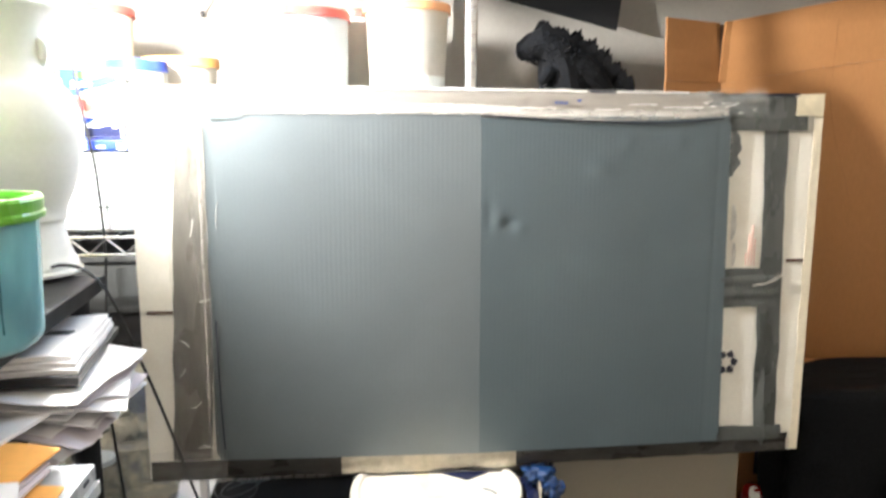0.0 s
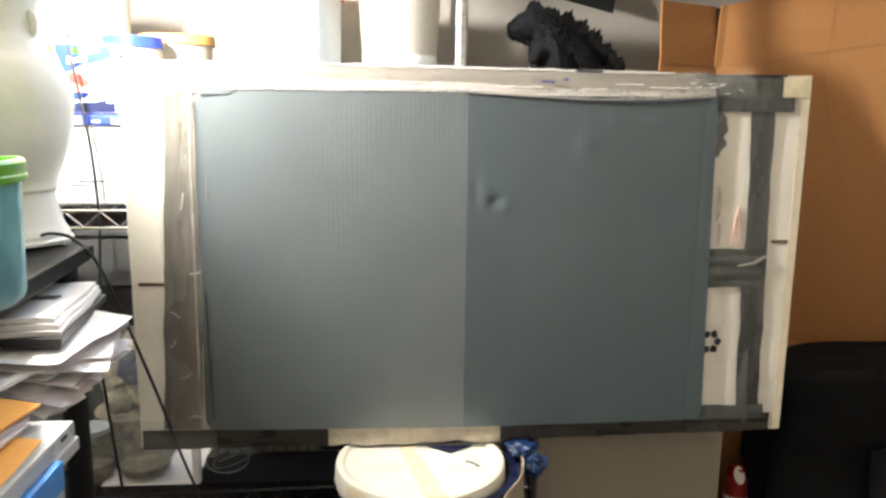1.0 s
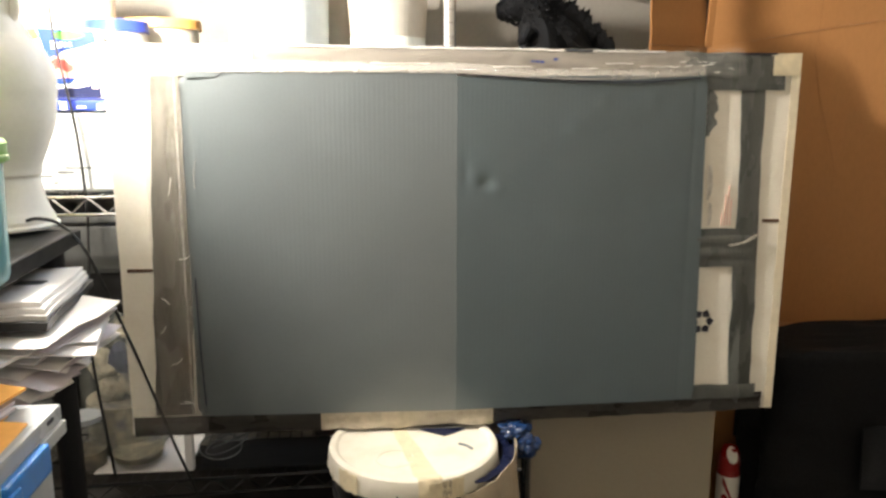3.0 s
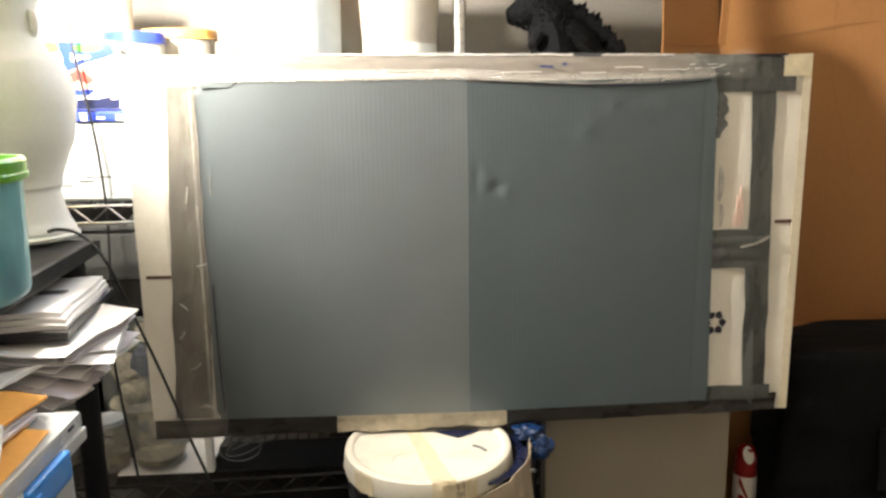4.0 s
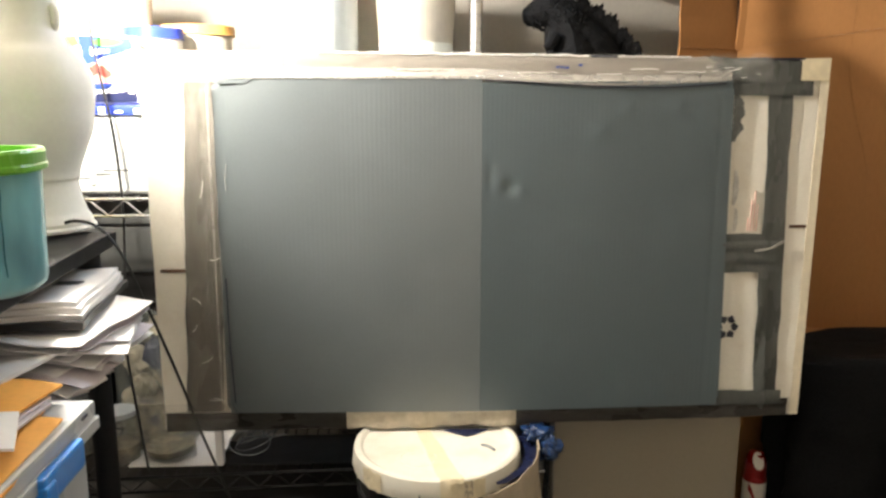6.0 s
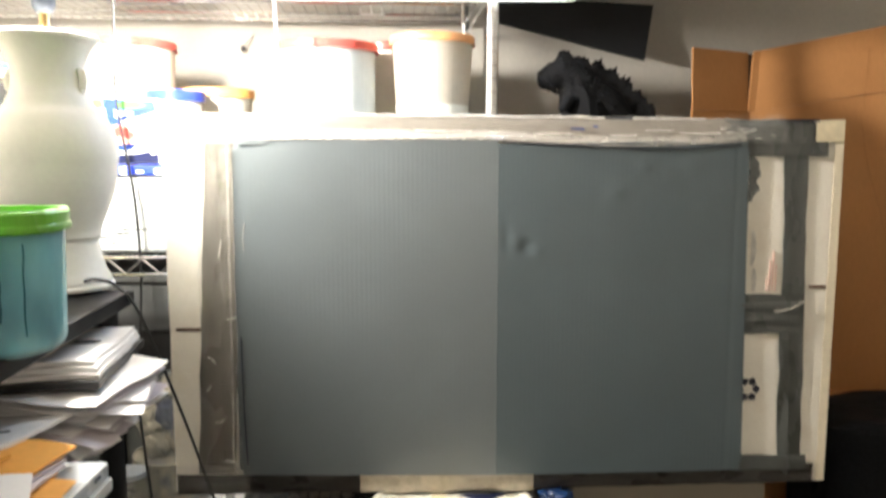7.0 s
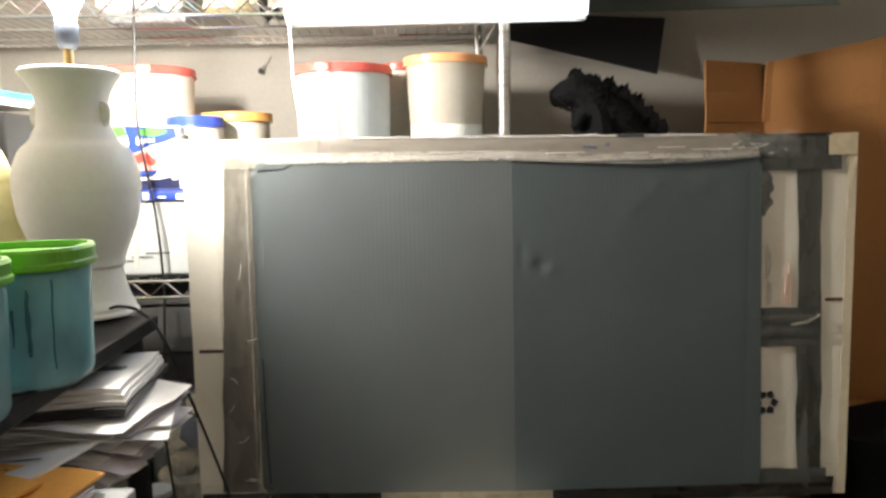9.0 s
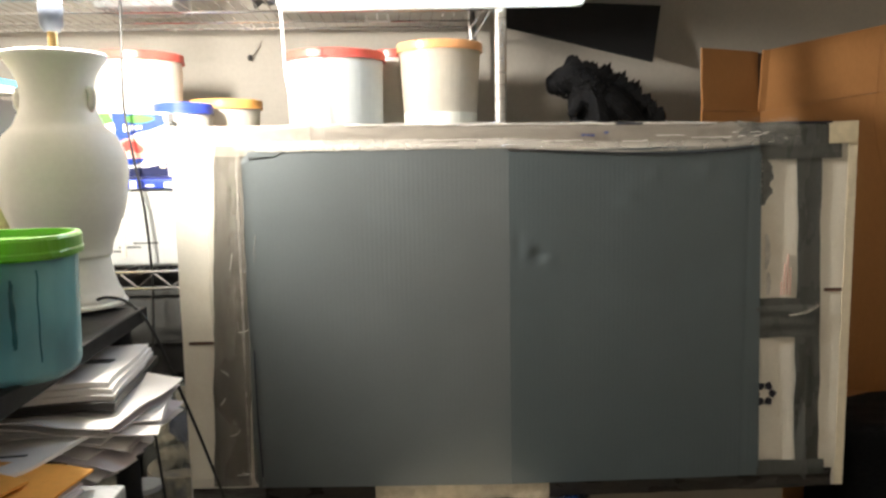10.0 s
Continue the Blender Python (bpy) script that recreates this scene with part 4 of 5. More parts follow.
def spray_can():
    t = thing("spray_can", "red and white spray can with a red cap", "spray can", (0.640, 1.50, 0))
    part("can_body", lathe([(0, 0), (0.024, 0), (0.0255, 0.003), (0.0255, 0.165), (0.024, 0.172), (0, 0.172)], 32), "canred", t, smooth=False)
    part("cap", lathe([(0.0, 0.172), (0.0235, 0.172), (0.0235, 0.19), (0.0205, 0.215), (0.016, 0.226), (0, 0.230)], 32), "canred", t, "glossy red cap", smooth=True)
    part("cap_front", lathe([(0, 0), (0.012, 0.001), (0.0125, 0.003), (0, 0.005)], 20, squash=1.6), "canwhite", t, "white spray opening").matrix_local = pose(-0.004, -0.0175, 0.213, 62, 0, 0)
    part("label_band", lathe([(0.0256, 0.012), (0.0258, 0.013), (0.0258, 0.160), (0.0256, 0.161)], 32), "canwhite", t, "pale printed label", smooth=True)
    for k in range(3):
        def swirl(u, v, k=k):
            a = -2.5 + 1.9 * u
            return (0.0264 * math.cos(a), 0.0264 * math.sin(a), 0.035 + 0.045 * k + 0.03 * math.sin(u * 4 + k) + 0.016 * (v - 0.5) * (1.2 - u))
        part("red_swirl", sheet(swirl, 20, 4, 0.0006), "canred", t, "red printed swirl", smooth=True)
    return t


spray_can()


def carton():
    t = thing("cardboard_box", "brown cardboard box with a dark printed outline", "box", (0.80, 1.62, 0))
    part("box_body", block(-0.22, 0.28, 0, 0.22, 0, 0.42, 0.004), "card", t)
    for x0, x1, z0, z1 in ((-0.095, -0.086, 0.20, 0.40), (-0.095, 0.12, 0.195, 0.204), (-0.10, 0.12, 0.10, 0.106)):
        part("printed_line", block(x0, x1, -0.002, 0.003, z0, z1), "ink_and_shade", t, "dark printed line")
    return t


carton()


def big_cardboard():
    t = thing("opened_carton", "large brown opened carton with creased flaps against the wall", "cardboard", (0.54, 1.90, 0))
    K = 0.155  # where the side turns towards the room
    rise, ahead = 1.135, math.tan(radians(-20.0))

    def place(s, z, lean=0.0):
        x = s if s > K else s - 0.030 * (1 - s / K)
        y = (s - K) * 0.62 if s <= K else (s - K) * ahead
        return (x, y + lean, z)

    def ridge(s):
        return rise + (0.0 if s < K else 0.15 * (s - K))

    def wall(u, v):
        s = 1.02 * u
        x, y, _ = place(s, 0)
        return (x, y + 0.003 * wob(s * 4, v * 4, 1, 1), ridge(s) * v)
    part("side_panel", sheet(wall, 60, 20, 0.005), "card", t, "brown corrugated side panel")

    def flap(s0, s1, h0, h1, lean, seed):
        def fn(u, v):
            s = s0 + (s1 - s0) * u
            x, y, _ = place(s, 0)
            h = h0 + (h1 - h0) * u
            return (x, y - 0.003 + lean * v + 0.004 * wob(s * 5, v * 3, 1, seed), ridge(s) + 0.0006 + h * v)
        return fn
    part("flap", sheet(flap(0.0, 0.1455, 0.150, 0.150, 0.012, 2), 12, 8, 0.005), "card", t, "short upright flap")
    part("flap", sheet(flap(0.1475, 1.02, 0.150, 0.175, -0.020, 3), 50, 8, 0.005), "card", t, "long upright flap")
    part("slit", poly([(0.130, rise - 0.01), (0.170, rise - 0.01), (0.170, rise + 0.150), (0.130, rise + 0.150)], 0.022, 0.025), "slot", t, "dark slit between the flaps")
    fold = [place(0.395, rise - 0.02, -0.0035), place(0.415, 1.0, -0.0035), place(0.455, 0.85, -0.0035), place(0.47, 0.72, -0.0035)]
    part("bend_line", rod(fold, 0.0005, 5), "card_edge", t, "faint bend line")
    part("bend_line", rod([place(0.398, rise + 0.01, -0.006), place(0.392, rise + 0.15, -0.026)], 0.0005, 5), "card_edge", t, "faint bend line")
    return t


big_cardboard()


def black_cloth():
    t = thing("cloth_pile", "heap of black clothes draped over boxes", "clothes", (1.135, 1.475, 0))

    def fn(u, v):
        a = u * 2 * math.pi
        c, s = math.cos(a), math.sin(a)
        k = v
        r = 0.45 / (abs(c) ** 5 + abs(s) ** 5) ** 0.2 + 0.018 * math.sin(a * 9 + 3 * k) * (1 - k) + 0.03 * wob(a * 2, k * 5, 1, 7) + 0.018 * abs(wob(a * 6, k * 7, 1, 17)) + 0.008 * wob(a * 14, k * 16, 1, 27)
        if k > 0.88:
            r *= max(0.0, (1 - k) / 0.12) ** 0.35
        z = 0.500 * min(1, k / 0.9) + 0.020 * wob(c * 2, s * 2 + k * 3, 1, 12) * k + 0.02 * c * k
        return (r * c, r * s * 0.26, z)
    bm = bmesh.new()
    nu, nv = 90, 40
    g = [[bm.verts.new(fn(i / nu, j / nv)) for j in range(nv)] for i in range(nu)]
    top = bm.verts.new((0, 0, 0.503))
    for i in range(nu):
        for j in range(nv - 1):
            bm.faces.new((g[i][j], g[(i + 1) % nu][j], g[(i + 1) % nu][j + 1], g[i][j + 1]))
        bm.faces.new((g[i][nv - 1], g[(i + 1) % nu][nv - 1], top))
    part("draped_cloth", bm, "fabric", t, smooth=True)
    for k, (x, z) in enumerate(((-0.18, 0.33), (-0.05, 0.22), (0.08, 0.36))):
        part("fold", sheet(lambda u, v, x=x, z=z, k=k: (x + 0.22 * (u - 0.5), -0.128 - 0.02 * math.sin(u * 3.1) - 0.012 * v, z - 0.13 * v + 0.02 * wob(u * 3, v * 3, 1, k)), 14, 10, 0.006), "fabric", t, "hanging cloth fold", smooth=True)
    return t


black_cloth()


# ---- figure ----
def figure():
    bm = bmesh.new()

    def blob(path, radii, sides=18):
        rings = []
        pts = [Vector(p) for p in path]
        for k, (q, r) in enumerate(zip(pts, radii)):
            d = (pts[min(k + 1, len(pts) - 1)] - pts[max(k - 1, 0)]).normalized()
            side = Vector((0, 1, 0))
            up = side.cross(d).normalized()
            rings.append([bm.verts.new(q + r * (1 + 0.12 * noise.noise((q + side * math.cos(a) + up * math.sin(a)) * 6)) * (0.85 * side * math.cos(a) + up * math.sin(a))) for a in (2 * math.pi * n / sides for n in range(sides))])
        for lo, hi in zip(rings, rings[1:]):
            for n in range(sides):
                bm.faces.new((lo[n], lo[(n + 1) % sides], hi[(n + 1) % sides], hi[n]))
        bm.faces.new(rings[0])
        bm.faces.new(rings[-1])
    # head, neck, body, tail as one line
    blob([(-0.093, 0, 0.098), (-0.088, 0, 0.099), (-0.076, 0, 0.104), (-0.060, 0, 0.110), (-0.042, 0, 0.116), (-0.024, 0, 0.112), (-0.006, 0, 0.094), (0.006, 0, 0.066), (0.012, 0, 0.030), (0.012, 0, -0.01)],
         [0.011, 0.018, 0.022, 0.029, 0.034, 0.040, 0.046, 0.052, 0.056, 0.056])
    blob([(0.0, 0, 0.080), (0.035, 0, 0.062), (0.065, 0, 0.040), (0.095, 0, 0.018), (0.128, 0, 0.008), (0.150, 0, 0.018)], [0.040, 0.046, 0.044, 0.034, 0.018, 0.005])
    blob([(-0.028, -0.034, 0.062), (-0.040, -0.040, 0.042), (-0.052, -0.042, 0.034)], [0.016, 0.012, 0.007], 10)
    for s in (-1, 1):
        blob([(0.012, s * 0.03, 0.02), (0.004, s * 0.035, -0.015), (-0.002, s * 0.036, -0.038)], [0.03, 0.024, 0.024], 12)
    rng = random.Random(3)
    # back plates, ragged like leaves
    for row, dy, count in ((0, -0.016, 11), (1, 0.0, 7), (2, 0.016, 11)):
        for k in range(count):
            f = k / (count - 1)
            q = Vector((-0.034 + 0.178 * f, dy, 0.140 - 0.112 * f - 0.004 * math.sin(f * 3)))
            big = row == 1
            h = (0.012 + (0.042 if big else 0.032) * math.sin(math.pi * min(1, 0.12 + f * 0.72)) ** 1.2) * rng.uniform(0.85, 1.15)
            w = (0.025 if big else 0.014) * rng.uniform(0.9, 1.1)
            d = Vector((0.30 + 0.25 * f, 0, 0.9)).normalized()
            a = Vector((0.80, 0, -0.55)).normalized()
            outline = [q - a * w - d * 0.02]
            for m in range(9):
                g = m / 8
                peak = (1 - abs(2 * g - 1) ** 1.8) * 0.6 + 0.4
                outline.append(q + a * w * (2 * g - 1) * (1.0 if m % 2 else 0.82) + d * h * peak * (1.0 if m % 2 == 0 else 0.80))
            outline.append(q + a * w - d * 0.02)
            one = [bm.verts.new(p + Vector((0, -0.0025, 0))) for p in outline]
            two = [bm.verts.new(p + Vector((0, 0.0025, 0))) for p in outline]
            bm.faces.new(one)
            bm.faces.new(two[::-1])
            for n in range(len(outline)):
                m = (n + 1) % len(outline)
                bm.faces.new((one[m], one[n], two[n], two[m]))
    for k in range(220):
        a, f = rng.uniform(-0.2, 3.3), rng.random()
        q = Vector((-0.080 + 0.12 * f, 0, 0.106 - 0.075 * max(0.0, f - 0.45)))
        r = 0.022 + 0.030 * min(1.0, 1.6 * f)
        p = q + Vector((0, -0.85 * r * math.sin(a), r * math.cos(a)))
        h = rng.uniform(0.002, 0.0042)
        tip = bm.verts.new(p + (p - q).normalized() * h)
        base = [bm.verts.new(p + Vector((h * math.cos(b), -0.001, h * math.sin(b))) - (p - q).normalized() * 0.003) for b in (0.3, 1.9, 3.5, 5.1)]
        for n in range(4):
            bm.faces.new((base[n], base[(n + 1) % 4], tip))
    ob = part("toy_figure", bm, "toy", smooth=False)
    ob.matrix_world = pose(0.174, 1.50, 1.062, 0, 0, 0) @ Matrix.Translation((0, 0, 0.018)) @ Matrix.Diagonal((0.93, 0.95, 0.93, 1))
    return tagged(ob, "black rubber dinosaur figure with jagged back plates", "figurine")


figure()


# ---- tubs and pails on the shelving ----
def pail(name, label, x, y, z, r0, r1, h, body, lid, lid_r, lid_h=0.018, fill=0.0, squash=1.0):
    t = thing(name, label, "pail", (x, y, z), "lidded pails")
    part("pail_body", lathe([(0, 0), (r0 * 0.96, 0), (r0, 0.004), (r1, h - lid_h * 0.7), (r1 * 1.02, h - lid_h * 0.6), (0, h - lid_h * 0.6)], 48), body, t, smooth=False)
    lidp = part("lid", lathe([(0, h - 0.004), (lid_r * 0.86, h - 0.004), (lid_r * 0.90, h), (lid_r * 0.985, h), (lid_r, h - 0.003), (lid_r * 1.0, h - lid_h + 0.003), (lid_r * 1.015, h - lid_h), (r1, h - lid_h)], 48), lid, t, smooth=False)
    if fill:
        part("fill_band", lathe([(r0 + 0.0006, 0.002), (r0 + (r1 - r0) * fill + 0.0006, h * fill), (r0 + (r1 - r0) * fill - 0.002, h * fill + 0.001)], 48), "powder", t, "powder showing through the wall")
    return t


pail("plastic_pail", "frosted plastic pail with an orange lid, part full", -0.1275, 1.58, 1.065, 0.074, 0.086, 0.205, "frostcream", "orangelid", 0.0905, fill=0.30)
pail("plastic_pail", "translucent white pail with a red lid", -0.348, 1.57, 1.065, 0.098, 0.101, 0.188, "frostgrey", "redlid", 0.106)
pail("plastic_pail", "small white tub with a dark red lid", -0.225, 1.72, 1.065, 0.055, 0.062, 0.21, "frost", "redlid", 0.066)
pail("plastic_pail", "white pail with a red lid", -0.800, 1.66, 1.085, 0.094, 0.098, 0.185, "frost", "redlid", 0.103)
pail("round_jar", "white jar with a dark blue screw lid", -0.667, 1.56, 1.035, 0.062, 0.056, 0.120, "frost", "bluelid", 0.060, 0.022)
pail("round_jar", "squat tan tub with a tan orange lid", -0.612, 1.69, 1.065, 0.070, 0.074, 0.105, "frost", "tanlid", 0.080, 0.02)


def support(x0, x1, y0, y1, z0, z1, mat, label):
    t = thing("storage_box", label, "box", ((x0 + x1) / 2, y0, z0), "boxes on the shelf")
    w, d, h = x1 - x0, y1 - y0, z1 - z0
    part("box_body", block(-w / 2, w / 2, 0, d, 0, h - 0.03, 0.004), mat, t)
    part("box_lid", block(-w / 2 - 0.003, w / 2 + 0.003, -0.003, d + 0.003, h - 0.03, h, 0.003), mat, t)
    return t


support(-0.455, -0.02, 1.475, 1.86, 0.825, 1.064, "greyboxmat", "dark grey lidded storage box")
support(-0.735, -0.475, 1.615, 1.795, 0.825, 1.064, "greyboxmat", "dark grey lidded storage box")
support(-1.02, -0.745, 1.585, 1.795, 0.825, 1.084, "greyboxmat", "dark grey lidded storage box")
# three dark boxes added so the bottom shelf's back reads as deep shade
support(-0.60, -0.32, 1.63, 1.95, 0.239, 0.70, "blackplastic", "black lidded box added to stand for the shade at the back of the shelf")
support(-0.31, -0.03, 1.60, 1.95, 0.239, 0.66, "blackplastic", "black lidded box added to stand for the shade at the back of the shelf")
support(-0.92, -0.61, 1.73, 1.79, 0.239, 0.58, "greyboxmat", "dark grey box added to stand for the shade at the back of the shelf")
support(-0.735, -0.60, 1.478, 1.60, 1.002, 1.034, "frost", "shallow white lidded box")


def food_tub():
    t = thing("storage_tub", "translucent square tub with a blue lid", "tub", (-0.745, 1.53, 0.825), "square tubs")
    part("tub_body", block(-0.085, 0.085, -0.06, 0.06, 0.0, 0.160, 0.012, segments=3), "frostgrey", t)
    part("lid", block(-0.092, 0.092, -0.067, 0.067, 0.157, 0.177, 0.005), "bluelid", t, "dark blue snap lid")
    for k in range(3):
        part("wipe_mark", block(-0.07 + 0.03 * k, -0.03 + 0.035 * k, -0.0612, -0.058, 0.03 + 0.008 * k, 0.034 + 0.008 * k), "scuff", t, "grey smudge")
    for k, (x, w) in enumerate(((-0.075, 0.010), (-0.045, 0.020), (-0.006, 0.012), (0.025, 0.016), (0.062, 0.018))):
        part("lid_scuff", block(x, x + w, -0.0682, -0.064, 0.1585 + 0.003 * (k % 2), 0.1655 + 0.004 * (k % 3)), "label", t, "torn white paper on the lid")
    part("front_rib", block(-0.035, -0.025, -0.064, -0.058, 0.02, 0.15, 0.002), "frost", t)
    return t


food_tub()


def printed_pack():
    t = thing("food_carton", "white and blue printed food carton with green panels", "carton", (-0.775, 1.47, 1.0035))
    part("pack_body", block(-0.10, 0.104, 0.0, 0.085, 0.0, 0.130, 0.006, segments=3), "label", t)
    part("dark_side", block(0.1035, 0.112, 0.004, 0.084, 0.002, 0.112, 0.002), "greyboxmat", t, "dark side panel")
    part("green_panel", poly([(-0.052, 0.128), (-0.010, 0.130), (-0.004, 0.112), (-0.030, 0.106), (-0.052, 0.110)], -0.0015, 0.004), "labelgreen", t, "green print panel")
    wedge = [(-0.008, 0.1305), (0.094, 0.1255), (0.099, 0.106), (0.070, 0.096), (0.034, 0.088), (0.004, 0.062), (-0.012, 0.068), (0.000, 0.096)]
    part("blue_wedge", poly(wedge, -0.0015, 0.004), "labelblue", t, "blue print wedge")
    patch = [(0.048 + 0.028 * math.cos(a) * (1 + 0.12 * math.cos(3 * a)), 0.1175 + 0.0085 * math.sin(a)) for a in (2 * math.pi * k / 20 for k in range(20))]
    part("green_patch", poly(patch, -0.0024, 0.003), "labelgreen", t, "green print patch")
    for x0, x1, z0, z1 in ((0.016, 0.021, 0.093, 0.107), (0.024, 0.029, 0.094, 0.104), (0.032, 0.036, 0.095, 0.106), (0.039, 0.043, 0.097, 0.104), (0.046, 0.052, 0.098, 0.104)):
        part("letter_bar", block(x0, x1, -0.0026, 0.003, z0, z1), "label", t, "unreadable white lettering")
    bowl = [(0.028 + 0.032 * math.cos(a), 0.0545 + 0.025 * math.sin(a)) for a in (2 * math.pi * k / 28 for k in range(28))]
    part("printed_bowl", poly(bowl, -0.0024, 0.003), "labelpink", t, "printed pink bowl")
    foot = [(0.028 + 0.026 * math.cos(a), 0.040 + 0.012 * math.sin(a)) for a in (math.pi + math.pi * k / 14 for k in range(15))]
    part("printed_foot", poly(foot, -0.0027, 0.003), "labelblue", t, "blue foot of the printed bowl")
    for x, z, r in ((0.014, 0.062, 0.012), (0.034, 0.064, 0.012), (0.044, 0.058, 0.010), (0.024, 0.070, 0.008)):
        fruit = [(x + r * math.cos(a), z + 0.8 * r * math.sin(a)) for a in (2 * math.pi * k / 16 for k in range(16))]
        part("printed_fruit", poly(fruit, -0.0030 - 0.01 * r, 0.002), "labelred", t, "printed red fruit")
    part("navy_band", poly([(0.004, 0.020), (0.060, 0.022), (0.099, 0.030), (0.099, 0.003), (0.004, 0.003)], -0.0018, 0.004), "navyprint", t, "navy print band")
    part("gold_patch", block(0.084, 0.096, -0.0025, 0.003, 0.020, 0.027), "masking", t, "small tan print")
    return t


printed_pack()


def jar(x, y, z, r, h, stuff, label):
    t = thing("glass_jar", label, "jar", (x, y, z), "jars on the bottom shelf")
    part("jar_glass", lathe([(0, 0), (r * 0.94, 0), (r, 0.006), (r, h * 0.80), (r * 0.9, h * 0.86), (r * 0.82, h * 0.88), (r * 0.82, h * 0.93)], 40), "glass", t, smooth=True)
    part("lid", lathe([(0, h), (r * 0.86, h), (r * 0.88, h - 0.003), (r * 0.88, h * 0.91), (r * 0.80, h * 0.91)], 40), "trayclear", t, "pale screw lid")
    part("contents", lathe([(0, 0.006), (r * 0.9, 0.008), (r * 0.9, h * stuff), (0, h * stuff + 0.004)], 32), "jarstuff", t, "mixed contents")
    return t


big_jar = jar(-0.722, 1.605, 0.237, 0.095, 0.385, 0.30, "large clear jar of mixed odds and ends")
for k, (x, y, z, r, mat) in enumerate(((0.020, -0.045, 0.285, 0.020, "masking"), (0.030, -0.028, 0.262, 0.032, "greyboxmat"), (0.012, -0.035, 0.215, 0.034, "navybag"), (-0.034, -0.030, 0.200, 0.034, "jarstuff"),
                                        (0.030, -0.030, 0.165, 0.034, "jarstuff"), (-0.024, -0.034, 0.145, 0.030, "jarstuff"), (0.0, 0.030, 0.24, 0.045, "jarstuff"), (0.0, 0.030, 0.16, 0.045, "beigebag"))):
    crumple("jar_scrap", big_jar, mat, (x, y, z), (r, 0.6 * r, 1.15 * r), 2.0 + k, 0.25, 5, "", 3)
jar(-0.775, 1.49, 0.237, 0.042, 0.118, 0.35, "small clear jar with a pale lid")
jar(-0.90, 1.53, 0.237, 0.06, 0.20, 0.5, "clear jar with dark contents")


def slanted_bottle():
    t = thing("glass_dish", "greenish clear glass dish on the bottom shelf", "dish", (-0.672, 1.50, 0.2405))
    part("dish", lathe([(0, 0.004), (0.04, 0.002), (0.052, 0.012), (0.060, 0.060), (0.058, 0.060), (0.050, 0.016), (0, 0.008)], 36), "glass", t, smooth=True)
    part("dish_fill", lathe([(0, 0.010), (0.047, 0.014), (0.052, 0.03), (0, 0.032)], 30), "jarstuff", t, "murky contents")
    return t


slanted_bottle()


def white_pad():
    t = thing("white_mat", "white plastic sheet on the bottom shelf", "mat", (-0.63, 1.455, 0.237))
    part("mat_sheet", sheet(lambda u, v: (-0.12 + 0.19 * u, 0.0 + 0.26 * v, 0.0022 + 0.02 * v * v), 10, 10, 0.003), "paper", t)
    part("mat_end", block(0.066, 0.082, 0.0, 0.02, 0.0, 0.14, 0.003), "paper", t, "white upright end")
    for k in range(3):
        part("dark_mark", block(-0.06 + 0.012 * k, -0.045 + 0.014 * k, 0.06 + 0.01 * k, 0.066 + 0.01 * k, 0.0035, 0.0062), "scuff", t, "dark smudge")
    return t


white_pad()


# black sheet added over the wires in place of the shelf's shade
def liner():
    t = thing("shelf_shade_sheet", "black sheet added to stand for the shade on the bottom shelf", "liner", (-0.30, 1.455, 0.2385))
    part("shade_sheet", sheet(lambda u, v: (-0.24 + 0.52 * u, 0.14 * v, 0.0016 + 0.001 * wob(u * 6, v * 3, 1, 3)), 20, 6, 0.002), "blackplastic", t)
    return t


liner()


def clutter_wire():
    t = thing("wire_coil", "loose coil of grey wire on the bottom shelf", "wire", (-0.50, 1.50, 0.2415))
    for k in range(4):
        pts = [(0.045 * math.cos(a) + 0.012 * k, 0.02 * math.sin(a) + 0.008 * k, 0.028 + 0.020 * math.sin(a + k) + 0.004 * k) for a in (2 * math.pi * n / 14 for n in range(15))]
        part("loop", rod(pts, 0.0015, 6), "scuff", t)
    return t


clutter_wire()
for x, r, h in ((-0.455, 0.028, 0.15), (-0.395, 0.03, 0.13), (-0.335, 0.026, 0.145)):
    jar(x, 1.70, 0.237, r, h, 0.4, "small dusty jar in the dark of the shelf")


def dark_bin():
    t = thing("dark_bin", "dark grey plastic bin on the shelving", "bin", (-0.80, 1.50, 0.61))
    part("bin_body", block(-0.20, 0.32, 0.0, 0.30, 0.045, 0.150, 0.01), "greyboxmat", t)
    part("bin_rim", block(-0.205, 0.325, -0.006, 0.306, 0.150, 0.165, 0.004), "greyboxmat", t)
    part("bin_under", block(-0.19, 0.31, 0.01, 0.29, -0.02, 0.045, 0.004), "blackplastic", t)
    part("bin_support", block(-0.19, 0.31, 0.23, 0.30, -0.371, -0.02, 0.004), "blackplastic", t, "dark support under the bin")
    return t


dark_bin()


